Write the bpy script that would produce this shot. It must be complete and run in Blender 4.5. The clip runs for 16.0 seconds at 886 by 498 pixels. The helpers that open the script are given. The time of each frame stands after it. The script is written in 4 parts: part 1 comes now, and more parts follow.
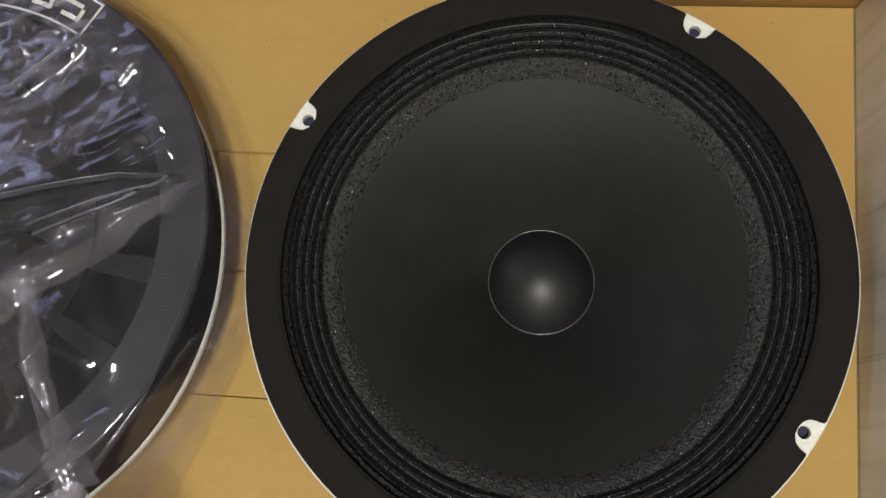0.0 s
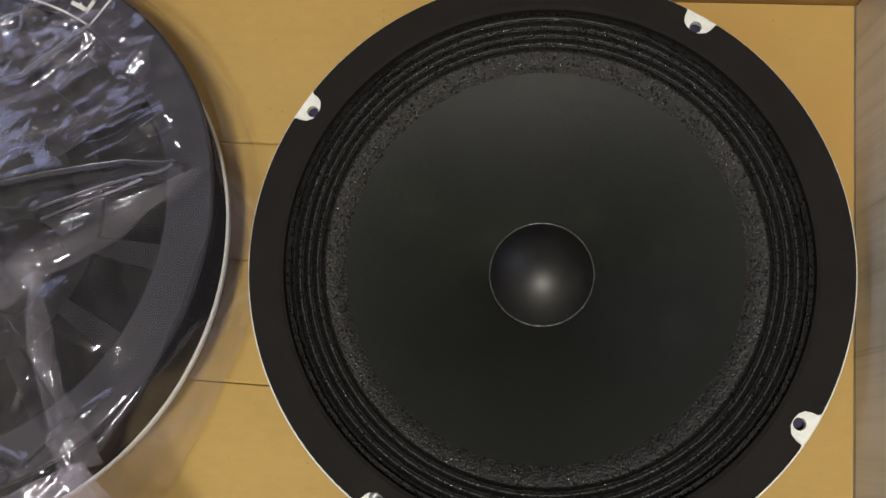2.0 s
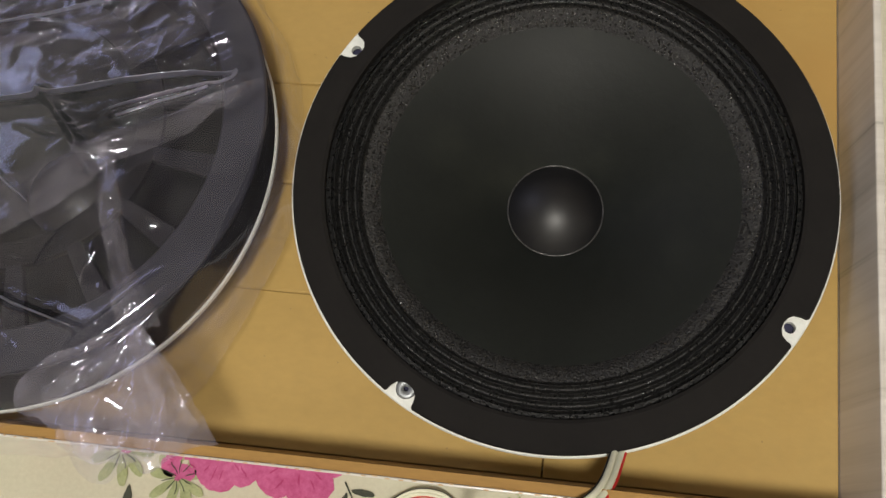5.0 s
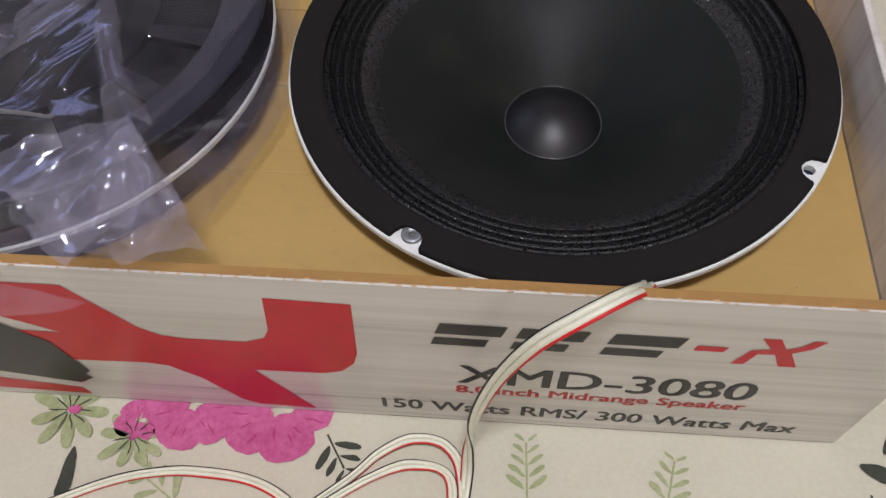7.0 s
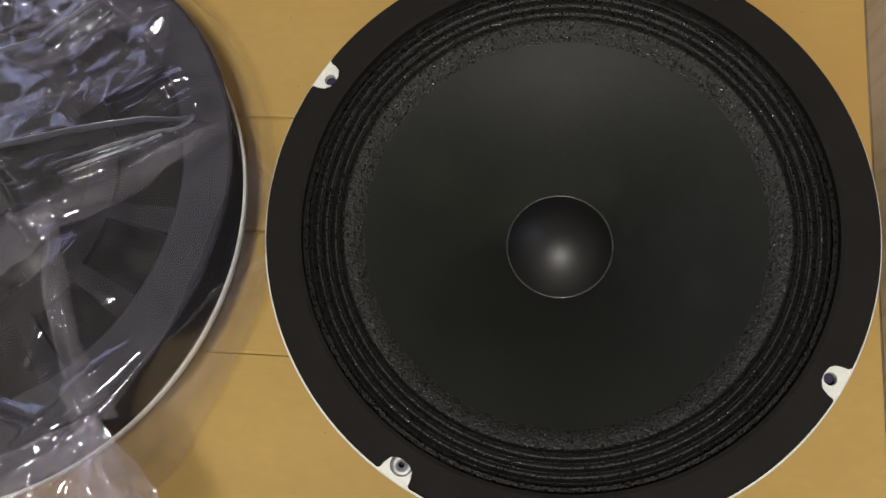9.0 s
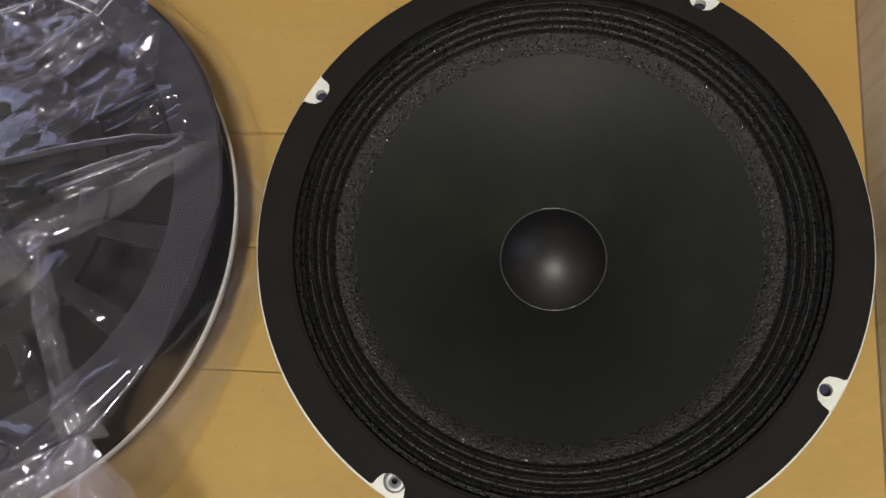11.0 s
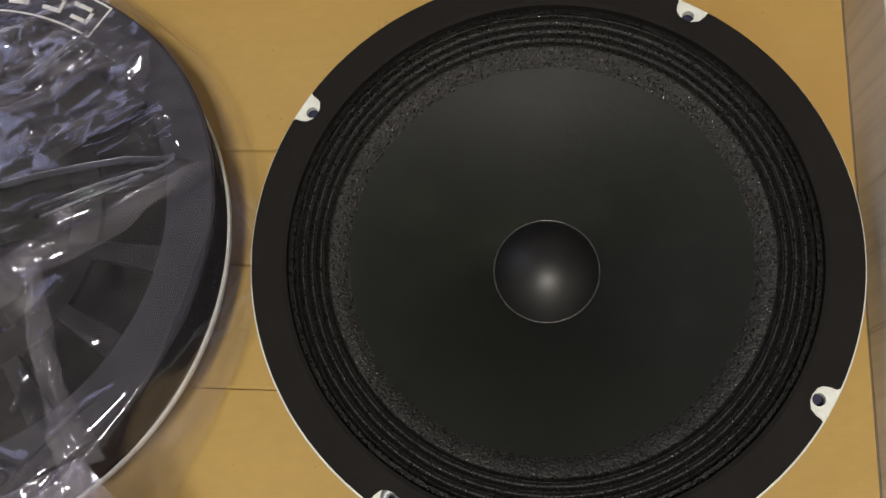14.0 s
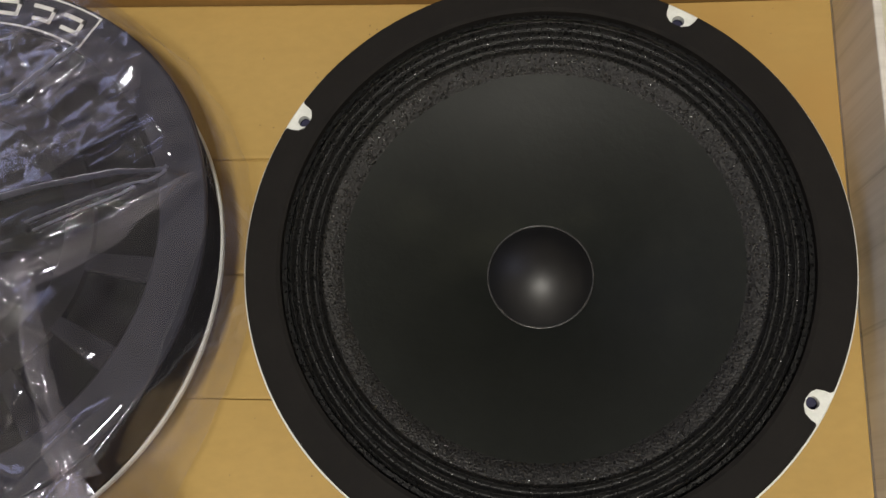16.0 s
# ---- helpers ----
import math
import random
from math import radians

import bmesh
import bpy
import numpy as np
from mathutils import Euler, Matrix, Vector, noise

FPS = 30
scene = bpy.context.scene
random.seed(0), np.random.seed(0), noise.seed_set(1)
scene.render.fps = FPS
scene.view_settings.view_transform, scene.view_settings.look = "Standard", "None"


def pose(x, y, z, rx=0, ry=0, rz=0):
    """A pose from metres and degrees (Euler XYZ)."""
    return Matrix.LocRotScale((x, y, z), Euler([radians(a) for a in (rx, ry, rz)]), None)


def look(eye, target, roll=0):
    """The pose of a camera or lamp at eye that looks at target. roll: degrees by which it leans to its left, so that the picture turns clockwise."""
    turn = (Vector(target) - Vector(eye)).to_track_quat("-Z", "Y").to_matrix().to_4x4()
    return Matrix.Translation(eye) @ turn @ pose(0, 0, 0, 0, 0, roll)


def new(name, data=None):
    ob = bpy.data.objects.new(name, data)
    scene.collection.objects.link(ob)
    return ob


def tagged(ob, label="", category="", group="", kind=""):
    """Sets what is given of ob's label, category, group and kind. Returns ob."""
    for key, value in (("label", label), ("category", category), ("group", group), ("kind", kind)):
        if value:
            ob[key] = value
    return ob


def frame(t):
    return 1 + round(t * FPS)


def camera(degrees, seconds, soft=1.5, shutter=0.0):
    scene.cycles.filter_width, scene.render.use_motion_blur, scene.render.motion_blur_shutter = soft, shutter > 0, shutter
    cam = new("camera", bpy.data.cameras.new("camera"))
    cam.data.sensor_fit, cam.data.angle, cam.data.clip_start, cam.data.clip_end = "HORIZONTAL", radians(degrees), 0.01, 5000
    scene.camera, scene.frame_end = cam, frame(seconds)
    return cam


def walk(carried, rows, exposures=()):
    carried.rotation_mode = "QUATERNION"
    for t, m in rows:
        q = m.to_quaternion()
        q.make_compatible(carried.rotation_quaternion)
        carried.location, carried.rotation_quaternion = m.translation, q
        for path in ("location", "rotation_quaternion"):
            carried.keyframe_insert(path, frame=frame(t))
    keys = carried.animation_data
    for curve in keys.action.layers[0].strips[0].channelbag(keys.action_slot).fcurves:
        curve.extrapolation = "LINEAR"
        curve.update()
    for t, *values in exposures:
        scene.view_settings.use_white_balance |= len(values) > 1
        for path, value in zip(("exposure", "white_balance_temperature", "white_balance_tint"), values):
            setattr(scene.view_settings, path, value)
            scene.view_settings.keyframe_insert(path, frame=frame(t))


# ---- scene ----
cam = camera(52.8, 16.0)
# the kraft inlay of the box lies KRAFT above the tablecloth, and the path is given from it
KRAFT = 0.0836
PATH = [
    (0, (0.00969, -0.04228, 0.30699), (-0.23083, 0.36320, -1.63665), -24.644),
    (0.5, (0.01270, -0.04299, 0.30893), (-0.24040, 0.36649, -1.63227), -25.501),
    (1, (0.01228, -0.03987, 0.30888), (-0.24342, 0.35666, -1.63467), -26.459),
    (1.5, (0.01104, -0.04751, 0.30922), (-0.24231, 0.35880, -1.63261), -25.269),
    (2, (0.01315, -0.04728, 0.30920), (-0.24746, 0.36496, -1.63042), -25.595),
    (2.5, (0.01202, -0.04838, 0.30866), (-0.24397, 0.36788, -1.63072), -24.914),
    (3, (0.01095, -0.04768, 0.30887), (-0.23647, 0.36984, -1.63136), -24.041),
    (3.5, (0.01251, -0.04648, 0.30898), (-0.24176, 0.36327, -1.63201), -25.218),
    (4, (0.01300, -0.04905, 0.31059), (-0.24997, 0.35371, -1.63071), -26.671),
    (4.5, (0.01848, -0.06231, 0.31800), (-0.26583, 0.39499, -1.60815), -25.073),
    (4.8, (0.02253, -0.08805, 0.32106), (-0.30527, 0.43154, -1.58225), -24.560),
    (5, (0.00822, -0.11572, 0.32467), (-0.23502, 0.48829, -1.56636), -13.359),
    (5.2, (0.00860, -0.14322, 0.32453), (-0.23616, 0.51076, -1.54961), -11.556),
    (7.3, (-0.00443, -0.23896, 0.23954), (-0.16168, 0.93781, -1.36995), -2.145),
    (7.4, (-0.00593, -0.23225, 0.24630), (-0.16565, 0.89757, -1.39626), -3.266),
    (7.5, (-0.00782, -0.22442, 0.25442), (-0.17463, 0.85294, -1.42232), -4.494),
    (7.7, (-0.00906, -0.16099, 0.27883), (-0.17130, 0.70820, -1.51509), -8.194),
    (7.9, (-0.00942, -0.12946, 0.29038), (-0.16661, 0.68593, -1.52907), -9.235),
    (8, (-0.00802, -0.12306, 0.29122), (-0.18196, 0.65502, -1.54299), -10.348),
    (8.2, (-0.00103, -0.09699, 0.29639), (-0.23712, 0.47474, -1.60556), -18.381),
    (8.5, (0.00495, -0.08506, 0.29571), (-0.25141, 0.44933, -1.61445), -19.983),
    (9, (0.00429, -0.08138, 0.29822), (-0.23722, 0.47762, -1.60682), -17.297),
    (9.5, (0.00560, -0.08365, 0.29728), (-0.24158, 0.49508, -1.60114), -17.082),
    (10, (0.00883, -0.08048, 0.29695), (-0.25009, 0.50084, -1.59910), -18.168),
    (12.5, (0.00786, -0.07933, 0.29792), (-0.24191, 0.51023, -1.59682), -17.997),
    (13, (0.00993, -0.07878, 0.29857), (-0.24689, 0.51652, -1.59343), -18.544),
    (13.5, (0.00936, -0.07797, 0.29878), (-0.24133, 0.51519, -1.59471), -18.316),
    (14, (0.00986, -0.07461, 0.29955), (-0.24023, 0.50608, -1.59789), -18.908),
    (14.5, (0.00592, -0.07245, 0.30059), (-0.21644, 0.50391, -1.60161), -17.124),
    (15, (0.01335, -0.07427, 0.30056), (-0.24860, 0.51615, -1.59226), -20.122),
    (15.5, (0.01182, -0.07250, 0.30141), (-0.23936, 0.50883, -1.59568), -19.643),
    (16, (0.00987, -0.07160, 0.30089), (-0.22638, 0.50589, -1.59930), -18.623),
]
UP = Vector((0, 0, KRAFT))
EXPOSURES = [(0, 0.0, 6500, 10), (4.6, 0.0, 6500, 10), (5.2, -0.12, 6450, 10), (7.3, -0.15, 5700, 21), (7.7, -0.2, 5750, 21), (8.0, -0.22, 6200, 14), (8.5, -0.1, 6400, 11), (9.0, -0.08, 6450, 10), (12.5, -0.11, 6500, 10), (16, -0.08, 6500, 10)]
walk(cam, [(t, look(Vector(eye) + UP, Vector(target) + UP, roll)) for t, eye, target, roll in PATH], EXPOSURES)

# ---------------------------------------------------------------- light
world = bpy.data.worlds.new("world")
scene.world = world
world.use_nodes = True
world.node_tree.nodes["Background"].inputs[0].default_value = (0.75, 0.82, 1.0, 1)
world.node_tree.nodes["Background"].inputs[1].default_value = 0.1
LAMP = Vector((0.12, -0.74, 2.3))
LAMP_POWER = 46.0
lamp_data = bpy.data.lights.new("ceiling_lamp_light", "AREA")
lamp_data.shape, lamp_data.size, lamp_data.energy, lamp_data.color = "DISK", 0.36, LAMP_POWER, (1.0, 0.95, 0.86)
lamp_light = new("ceiling_lamp_light", lamp_data)
lamp_light.matrix_world = pose(*LAMP, 0, 0, 0)
# cool evening daylight through the window behind the wrapped loudspeaker
WINDOW = Vector((-1.49, 0.75, 1.45))
sky_data = bpy.data.lights.new("window_light", "AREA")
sky_data.shape, sky_data.size, sky_data.size_y, sky_data.energy, sky_data.color = "RECTANGLE", 0.9, 0.9, 5.4, (0.72, 0.73, 1.0)
window_light = new("window_light", sky_data)
window_light.matrix_world = look(WINDOW, WINDOW + Vector((1, 0, 0)))


# ---------------------------------------------------------------- materials
def material(name):
    m = bpy.data.materials.new(name)
    m.use_nodes = True
    nt = m.node_tree
    b = nt.nodes["Principled BSDF"]
    return m, nt, b


def node(nt, kind, **values):
    n = nt.nodes.new(kind)
    for key, v in values.items():
        n.inputs[key].default_value = v
    return n


def coords(nt, scale=(1, 1, 1), kind="Object"):
    tc = nt.nodes.new("ShaderNodeTexCoord")
    mp = node(nt, "ShaderNodeMapping", Scale=scale)
    nt.links.new(tc.outputs[kind], mp.inputs[0])
    return mp.outputs[0]


def ramp(nt, fac, stops):
    r = nt.nodes.new("ShaderNodeValToRGB")
    e = r.color_ramp.elements
    e[0].position, e[0].color = stops[0][0], (*stops[0][1], 1)
    e[1].position, e[1].color = stops[-1][0], (*stops[-1][1], 1)
    for p, c in stops[1:-1]:
        e.new(p).color = (*c, 1)
    nt.links.new(fac, r.inputs[0])
    return r.outputs[0]


def mix(nt, fac, a, b, blend="MIX"):
    n = nt.nodes.new("ShaderNodeMix")
    n.data_type, n.blend_type = "RGBA", blend
    for socket, v in ((n.inputs[0], fac), (n.inputs[6], a), (n.inputs[7], b)):
        if isinstance(v, (int, float)):
            socket.default_value = v
        elif isinstance(v, tuple):
            socket.default_value = (*v, 1)
        else:
            nt.links.new(v, socket)
    return n.outputs[2]


def bump(nt, b, height, strength, distance):
    n = node(nt, "ShaderNodeBump", Strength=strength, Distance=distance)
    nt.links.new(height, n.inputs["Height"])
    nt.links.new(n.outputs[0], b.inputs["Normal"])
    return n


def noisy(name, dark, light, scale, detail=6, rough=(0.6, 0.8), bumps=(0.3, 0.0004), stretch=(1, 1, 1), stain=None, metal=0.0, spec=0.5, fine=6.0):
    """A surface that varies at two scales, with fine relief."""
    m, nt, b = material(name)
    v = coords(nt, stretch)
    big = node(nt, "ShaderNodeTexNoise", Scale=scale, Detail=detail, Roughness=0.6)
    small = node(nt, "ShaderNodeTexNoise", Scale=scale * fine, Detail=4.0, Roughness=0.65)
    for n in (big, small):
        nt.links.new(v, n.inputs["Vector"])
    both = mix(nt, 0.5, big.outputs[0], small.outputs[0])
    c = ramp(nt, both, [(0.32, dark), (0.68, light)])
    if stain:
        s = node(nt, "ShaderNodeTexNoise", Scale=stain[0], Detail=5.0)
        nt.links.new(coords(nt), s.inputs["Vector"])
        c = mix(nt, ramp(nt, s.outputs[0], [(stain[2], (0, 0, 0)), (stain[3], (1, 1, 1))]), c, stain[1])
    nt.links.new(c, b.inputs["Base Color"])
    r = nt.nodes.new("ShaderNodeMapRange")
    r.inputs[3].default_value, r.inputs[4].default_value = rough
    nt.links.new(small.outputs[0], r.inputs[0])
    nt.links.new(r.outputs[0], b.inputs["Roughness"])
    b.inputs["Metallic"].default_value = metal
    b.inputs["Specular IOR Level"].default_value = spec
    bump(nt, b, both, *bumps)
    return m


M_KRAFT = noisy("kraft_cardboard", (0.398, 0.264, 0.080), (0.455, 0.302, 0.094), 30, rough=(0.7, 0.85), bumps=(0.2, 0.0003), stretch=(1, 1.8, 1), stain=(9, (0.40, 0.235, 0.062), 0.5, 0.8))
M_KRAFT_EDGE = noisy("cut_cardboard_edge", (0.42, 0.27, 0.13), (0.62, 0.44, 0.25), 300, rough=(0.8, 0.95), bumps=(0.6, 0.0008))
# the same kraft with the shade inside the box put into its brown
M_KRAFT_SHADED = noisy("kraft_cardboard_shaded", (0.27, 0.15, 0.04), (0.35, 0.2, 0.055), 30, rough=(0.75, 0.9), stretch=(1, 5, 1))


def printed_wood(name, along, across):
    """Glossy paper printed with a pale limed-wood grain that runs along one axis."""
    m, nt, b = material(name)
    stretch = tuple(4.0 if a == along else 160.0 if a == across else 1.0 for a in "xyz")
    v = coords(nt, stretch)
    g = node(nt, "ShaderNodeTexNoise", Scale=1.0, Detail=6.0, Roughness=0.62, Distortion=0.15)
    nt.links.new(v, g.inputs["Vector"])
    w = node(nt, "ShaderNodeTexNoise", Scale=0.45, Detail=2.0)
    nt.links.new(v, w.inputs["Vector"])
    c = ramp(nt, g.outputs[0], [(0.30, (0.26, 0.24, 0.21)), (0.40, (0.52, 0.49, 0.44)), (0.55, (0.62, 0.59, 0.54)), (0.75, (0.68, 0.65, 0.60))])
    c = mix(nt, 0.35, c, ramp(nt, w.outputs[0], [(0.35, (0.5, 0.47, 0.42)), (0.65, (0.7, 0.67, 0.62))]))
    nt.links.new(c, b.inputs["Base Color"])
    b.inputs["Roughness"].default_value = 0.2
    bump(nt, b, g.outputs[0], 0.03, 0.0002)
    return m


M_PRINT_FRONT = printed_wood("printed_wood_paper", "x", "z")
M_PRINT_SIDE = printed_wood("printed_wood_paper_upright", "z", "y")


def ink(name, colour, rough=0.3):
    return noisy(name, tuple(0.85 * c for c in colour), tuple(1.1 * c for c in colour), 60, rough=(rough - 0.06, rough + 0.08), bumps=(0.05, 0.0002), spec=0.22)


M_RED = ink("red_ink", (0.55, 0.012, 0.02))
M_BLACK_INK = ink("black_ink", (0.018, 0.017, 0.018))
M_RED_TEXT = ink("red_text_ink", (0.5, 0.03, 0.03))
M_WHITE_INK = ink("white_ink", (0.75, 0.75, 0.72))
M_GASKET = noisy("black_foam_gasket", (0.0095, 0.0088, 0.0086), (0.015, 0.0138, 0.013), 70, rough=(0.75, 0.9), bumps=(0.35, 0.0004), spec=0.12)
M_CONE = noisy("black_paper_cone", (0.0088, 0.0102, 0.0092), (0.0130, 0.0148, 0.0132), 45, rough=(0.44, 0.56), bumps=(0.6, 0.0004), stain=(26, (0.019, 0.021, 0.017), 0.56, 0.78), spec=0.15)
M_CAP = noisy("black_dust_cap", (0.004, 0.004, 0.005), (0.007, 0.007, 0.008), 60, rough=(0.42, 0.48), bumps=(0.06, 0.0002), spec=0.5)
M_WHITE_METAL = noisy("pale_painted_metal", (0.62, 0.64, 0.6), (0.8, 0.82, 0.78), 90, rough=(0.35, 0.5), bumps=(0.1, 0.0003))
M_STEEL = noisy("dull_steel", (0.16, 0.17, 0.18), (0.34, 0.36, 0.37), 260, rough=(0.35, 0.5), metal=0.6)
M_BEAD = noisy("shiny_glue", (0.012, 0.012, 0.012), (0.07, 0.07, 0.07), 220, rough=(0.12, 0.35))
M_SPECK = noisy("brown_fleck", (0.12, 0.06, 0.02), (0.3, 0.2, 0.1), 900)
M_HOLE_SHADE = noisy("hole_shade", (0.01, 0.01, 0.03), (0.02, 0.02, 0.06), 90)
M_GREY_FRAME = noisy("dark_slate_plastic", (0.012, 0.0125, 0.020), (0.019, 0.020, 0.031), 40, rough=(0.4, 0.55), bumps=(0.15, 0.0003))
M_SPOKE = noisy("dark_grey_plastic", (0.008, 0.008, 0.011), (0.013, 0.013, 0.018), 40, rough=(0.55, 0.7), bumps=(0.15, 0.0003), spec=0.2)
M_BLACK_SIDE = noisy("black_plastic", (0.006, 0.006, 0.007), (0.010, 0.010, 0.011), 60, rough=(0.7, 0.85), spec=0.12)
M_WALL = noisy("beige_wall_paint", (0.42, 0.39, 0.35), (0.50, 0.47, 0.43), 3, rough=(0.7, 0.85))
M_LAMP, _nt, _b = material("lamp_diffuser")
_b.inputs["Emission Color"].default_value = (1, 0.95, 0.86, 1)
_b.inputs["Emission Strength"].default_value = 6.0


def doped(name, spark, grain, dark):
    """Black doped cloth or glue: a rough skin with small shiny grains."""
    m, nt, b = material(name)
    v = coords(nt)
    n = node(nt, "ShaderNodeTexVoronoi", Scale=grain)
    f = node(nt, "ShaderNodeTexNoise", Scale=1500.0, Detail=3.0)
    for x in (n, f):
        nt.links.new(v, x.inputs["Vector"])
    h = mix(nt, 0.6, n.outputs["Distance"], f.outputs[0])
    nt.links.new(ramp(nt, h, [(0.3, (0.25 * dark, 0.25 * dark, 0.27 * dark)), (0.7, (dark, dark, dark))]), b.inputs["Base Color"])
    nt.links.new(ramp(nt, n.outputs["Color"], [(0.26, (0.14, 0.14, 0.14)), (0.4, (0.55, 0.55, 0.55))]), b.inputs["Roughness"])
    b.inputs["Specular IOR Level"].default_value = 0.48
    bump(nt, b, h, spark, 0.0009)
    return m


M_SURROUND = doped("doped_cloth_surround", 0.4, 1500.0, 0.008)
M_GLUE = doped("speckled_glue", 0.9, 1050.0, 0.014)
M_GLUE_EDGE = doped("dark_speckled_glue", 0.7, 1100.0, 0.016)


def clear_film(name, milky, wrinkle=0.24, shine=0.085, blur=0.06):
    """Thin clear plastic: mostly see-through, glossy, faintly milky and bluish, finely wrinkled. The blue puts cool
    daylight into its colour.
    """
    m, nt, b = material(name)
    out = nt.nodes["Material Output"]
    v = coords(nt)
    w1 = node(nt, "ShaderNodeTexNoise", Scale=150.0, Detail=2.0, Roughness=0.5, Distortion=1.0)
    w2 = node(nt, "ShaderNodeTexVoronoi", Scale=60.0)
    for x in (w1, w2):
        nt.links.new(v, x.inputs["Vector"])
    h = mix(nt, 0.45, w1.outputs[0], w2.outputs["Distance"])
    tc = nt.nodes.new("ShaderNodeTexCoord")
    turn = nt.nodes.new("ShaderNodeMapping")
    turn.vector_type = "TEXTURE"
    turn.inputs["Scale"].default_value = (1 / 70, 1 / 330, 1 / 70)
    turn.inputs["Rotation"].default_value = (0, 0, 0.55)
    nt.links.new(tc.outputs["Object"], turn.inputs[0])
    w3 = node(nt, "ShaderNodeTexNoise", Scale=1.0, Detail=3.0, Roughness=0.6, Distortion=0.8)
    nt.links.new(turn.outputs[0], w3.inputs["Vector"])
    h = mix(nt, 0.5, h, w3.outputs[0])
    bp = node(nt, "ShaderNodeBump", Strength=wrinkle, Distance=0.002)
    nt.links.new(h, bp.inputs["Height"])
    clear = node(nt, "ShaderNodeBsdfTransparent", Color=(0.975, 0.975, 0.985, 1))
    front = node(nt, "ShaderNodeBsdfDiffuse", Color=(0.80, 0.77, 1.0, 1))
    behind = node(nt, "ShaderNodeBsdfTranslucent", Color=(0.80, 0.77, 1.0, 1))
    milk = node(nt, "ShaderNodeMixShader", Fac=0.45)
    nt.links.new(front.outputs[0], milk.inputs[1])
    nt.links.new(behind.outputs[0], milk.inputs[2])
    gloss = node(nt, "ShaderNodeBsdfGlossy", Color=(0.85, 0.87, 1.0, 1), Roughness=blur)
    nt.links.new(bp.outputs[0], gloss.inputs["Normal"])
    fres = node(nt, "ShaderNodeFresnel", IOR=1.55)
    nt.links.new(bp.outputs[0], fres.inputs["Normal"])
    a = nt.nodes.new("ShaderNodeMixShader")
    cloud = node(nt, "ShaderNodeTexNoise", Scale=42.0, Detail=3.0, Roughness=0.55, Distortion=1.2)
    nt.links.new(v, cloud.inputs["Vector"])
    span = nt.nodes.new("ShaderNodeMapRange")
    span.inputs[1].default_value, span.inputs[2].default_value = 0.35, 0.7
    span.inputs[3].default_value, span.inputs[4].default_value = 0.45 * milky, 1.7 * milky
    nt.links.new(cloud.outputs[0], span.inputs[0])
    nt.links.new(span.outputs[0], a.inputs[0])
    nt.links.new(clear.outputs[0], a.inputs[1])
    nt.links.new(milk.outputs[0], a.inputs[2])
    k = nt.nodes.new("ShaderNodeMath")
    k.operation, k.inputs[1].default_value = "MULTIPLY", 15 * shine
    nt.links.new(fres.outputs[0], k.inputs[0])
    most = nt.nodes.new("ShaderNodeMath")
    most.operation, most.inputs[1].default_value = "MINIMUM", shine
    nt.links.new(k.outputs[0], most.inputs[0])
    c = nt.nodes.new("ShaderNodeMixShader")
    nt.links.new(most.outputs[0], c.inputs[0])
    nt.links.new(a.outputs[0], c.inputs[1])
    nt.links.new(gloss.outputs[0], c.inputs[2])
    nt.links.new(c.outputs[0], out.inputs["Surface"])
    return m


M_FILM = clear_film("clear_plastic_film", 0.022, 0.12, 0.095)
M_FILM_PLEAT = clear_film("pleated_plastic_film", 0.06, 0.15, 0.1)
M_FILM_SKIRT = clear_film("loose_plastic_film", 0.11, 0.2)
M_FILM_SECOND = clear_film("second_plastic_film", 0.022, 0.15, 0.1)
M_FILM_DOUBLE = clear_film("doubled_plastic_film", 0.075, 0.32, 0.1)
M_FILM_TAIL = clear_film("bunched_plastic_film", 0.15, 0.2, 0.1, 0.08)
M_FILM_CREASE = clear_film("creased_plastic_film", 0.05, 0.1, 0.8, 0.33)
M_FILM_GLINT = clear_film("sharply_creased_plastic_film", 0.04, 0.15, 0.25, 0.12)
M_CLOTH = noisy("cream_cotton_cloth", (0.50, 0.48, 0.365), (0.59, 0.57, 0.445), 12, rough=(0.8, 0.95), bumps=(0.3, 0.0006), fine=40)
M_PINK = noisy("pink_dye", (0.38, 0.045, 0.16), (0.58, 0.15, 0.32), 70, rough=(0.8, 0.9), bumps=(0.2, 0.0004))
M_PINK_DARK = noisy("dark_pink_dye", (0.33, 0.03, 0.12), (0.44, 0.06, 0.19), 70, rough=(0.8, 0.9), bumps=(0.2, 0.0004))
M_SAGE = noisy("sage_green_dye", (0.22, 0.26, 0.11), (0.42, 0.45, 0.25), 80, rough=(0.8, 0.9), bumps=(0.2, 0.0004))
M_DARK_LEAF = noisy("dark_green_dye", (0.025, 0.03, 0.022), (0.06, 0.065, 0.045), 80, rough=(0.8, 0.9), bumps=(0.2, 0.0004))
M_CABLE_WHITE = noisy("white_cable_jacket", (0.62, 0.62, 0.48), (0.74, 0.74, 0.59), 80, rough=(0.35, 0.5), bumps=(0.1, 0.0003))
M_CABLE_RED = ink("red_cable_stripe", (0.55, 0.02, 0.02), 0.4)
M_CABLE_BLACK = ink("black_cable_stripe", (0.015, 0.015, 0.015), 0.4)


# ---------------------------------------------------------------- building helpers
def mesh_of(bm, name, mat, smooth=False):
    me = bpy.data.meshes.new(name)
    bmesh.ops.recalc_face_normals(bm, faces=bm.faces)
    bm.to_mesh(me)
    bm.free()
    me.materials.append(mat)
    if smooth:
        me.polygons.foreach_set("use_smooth", [True] * len(me.polygons))
    return me


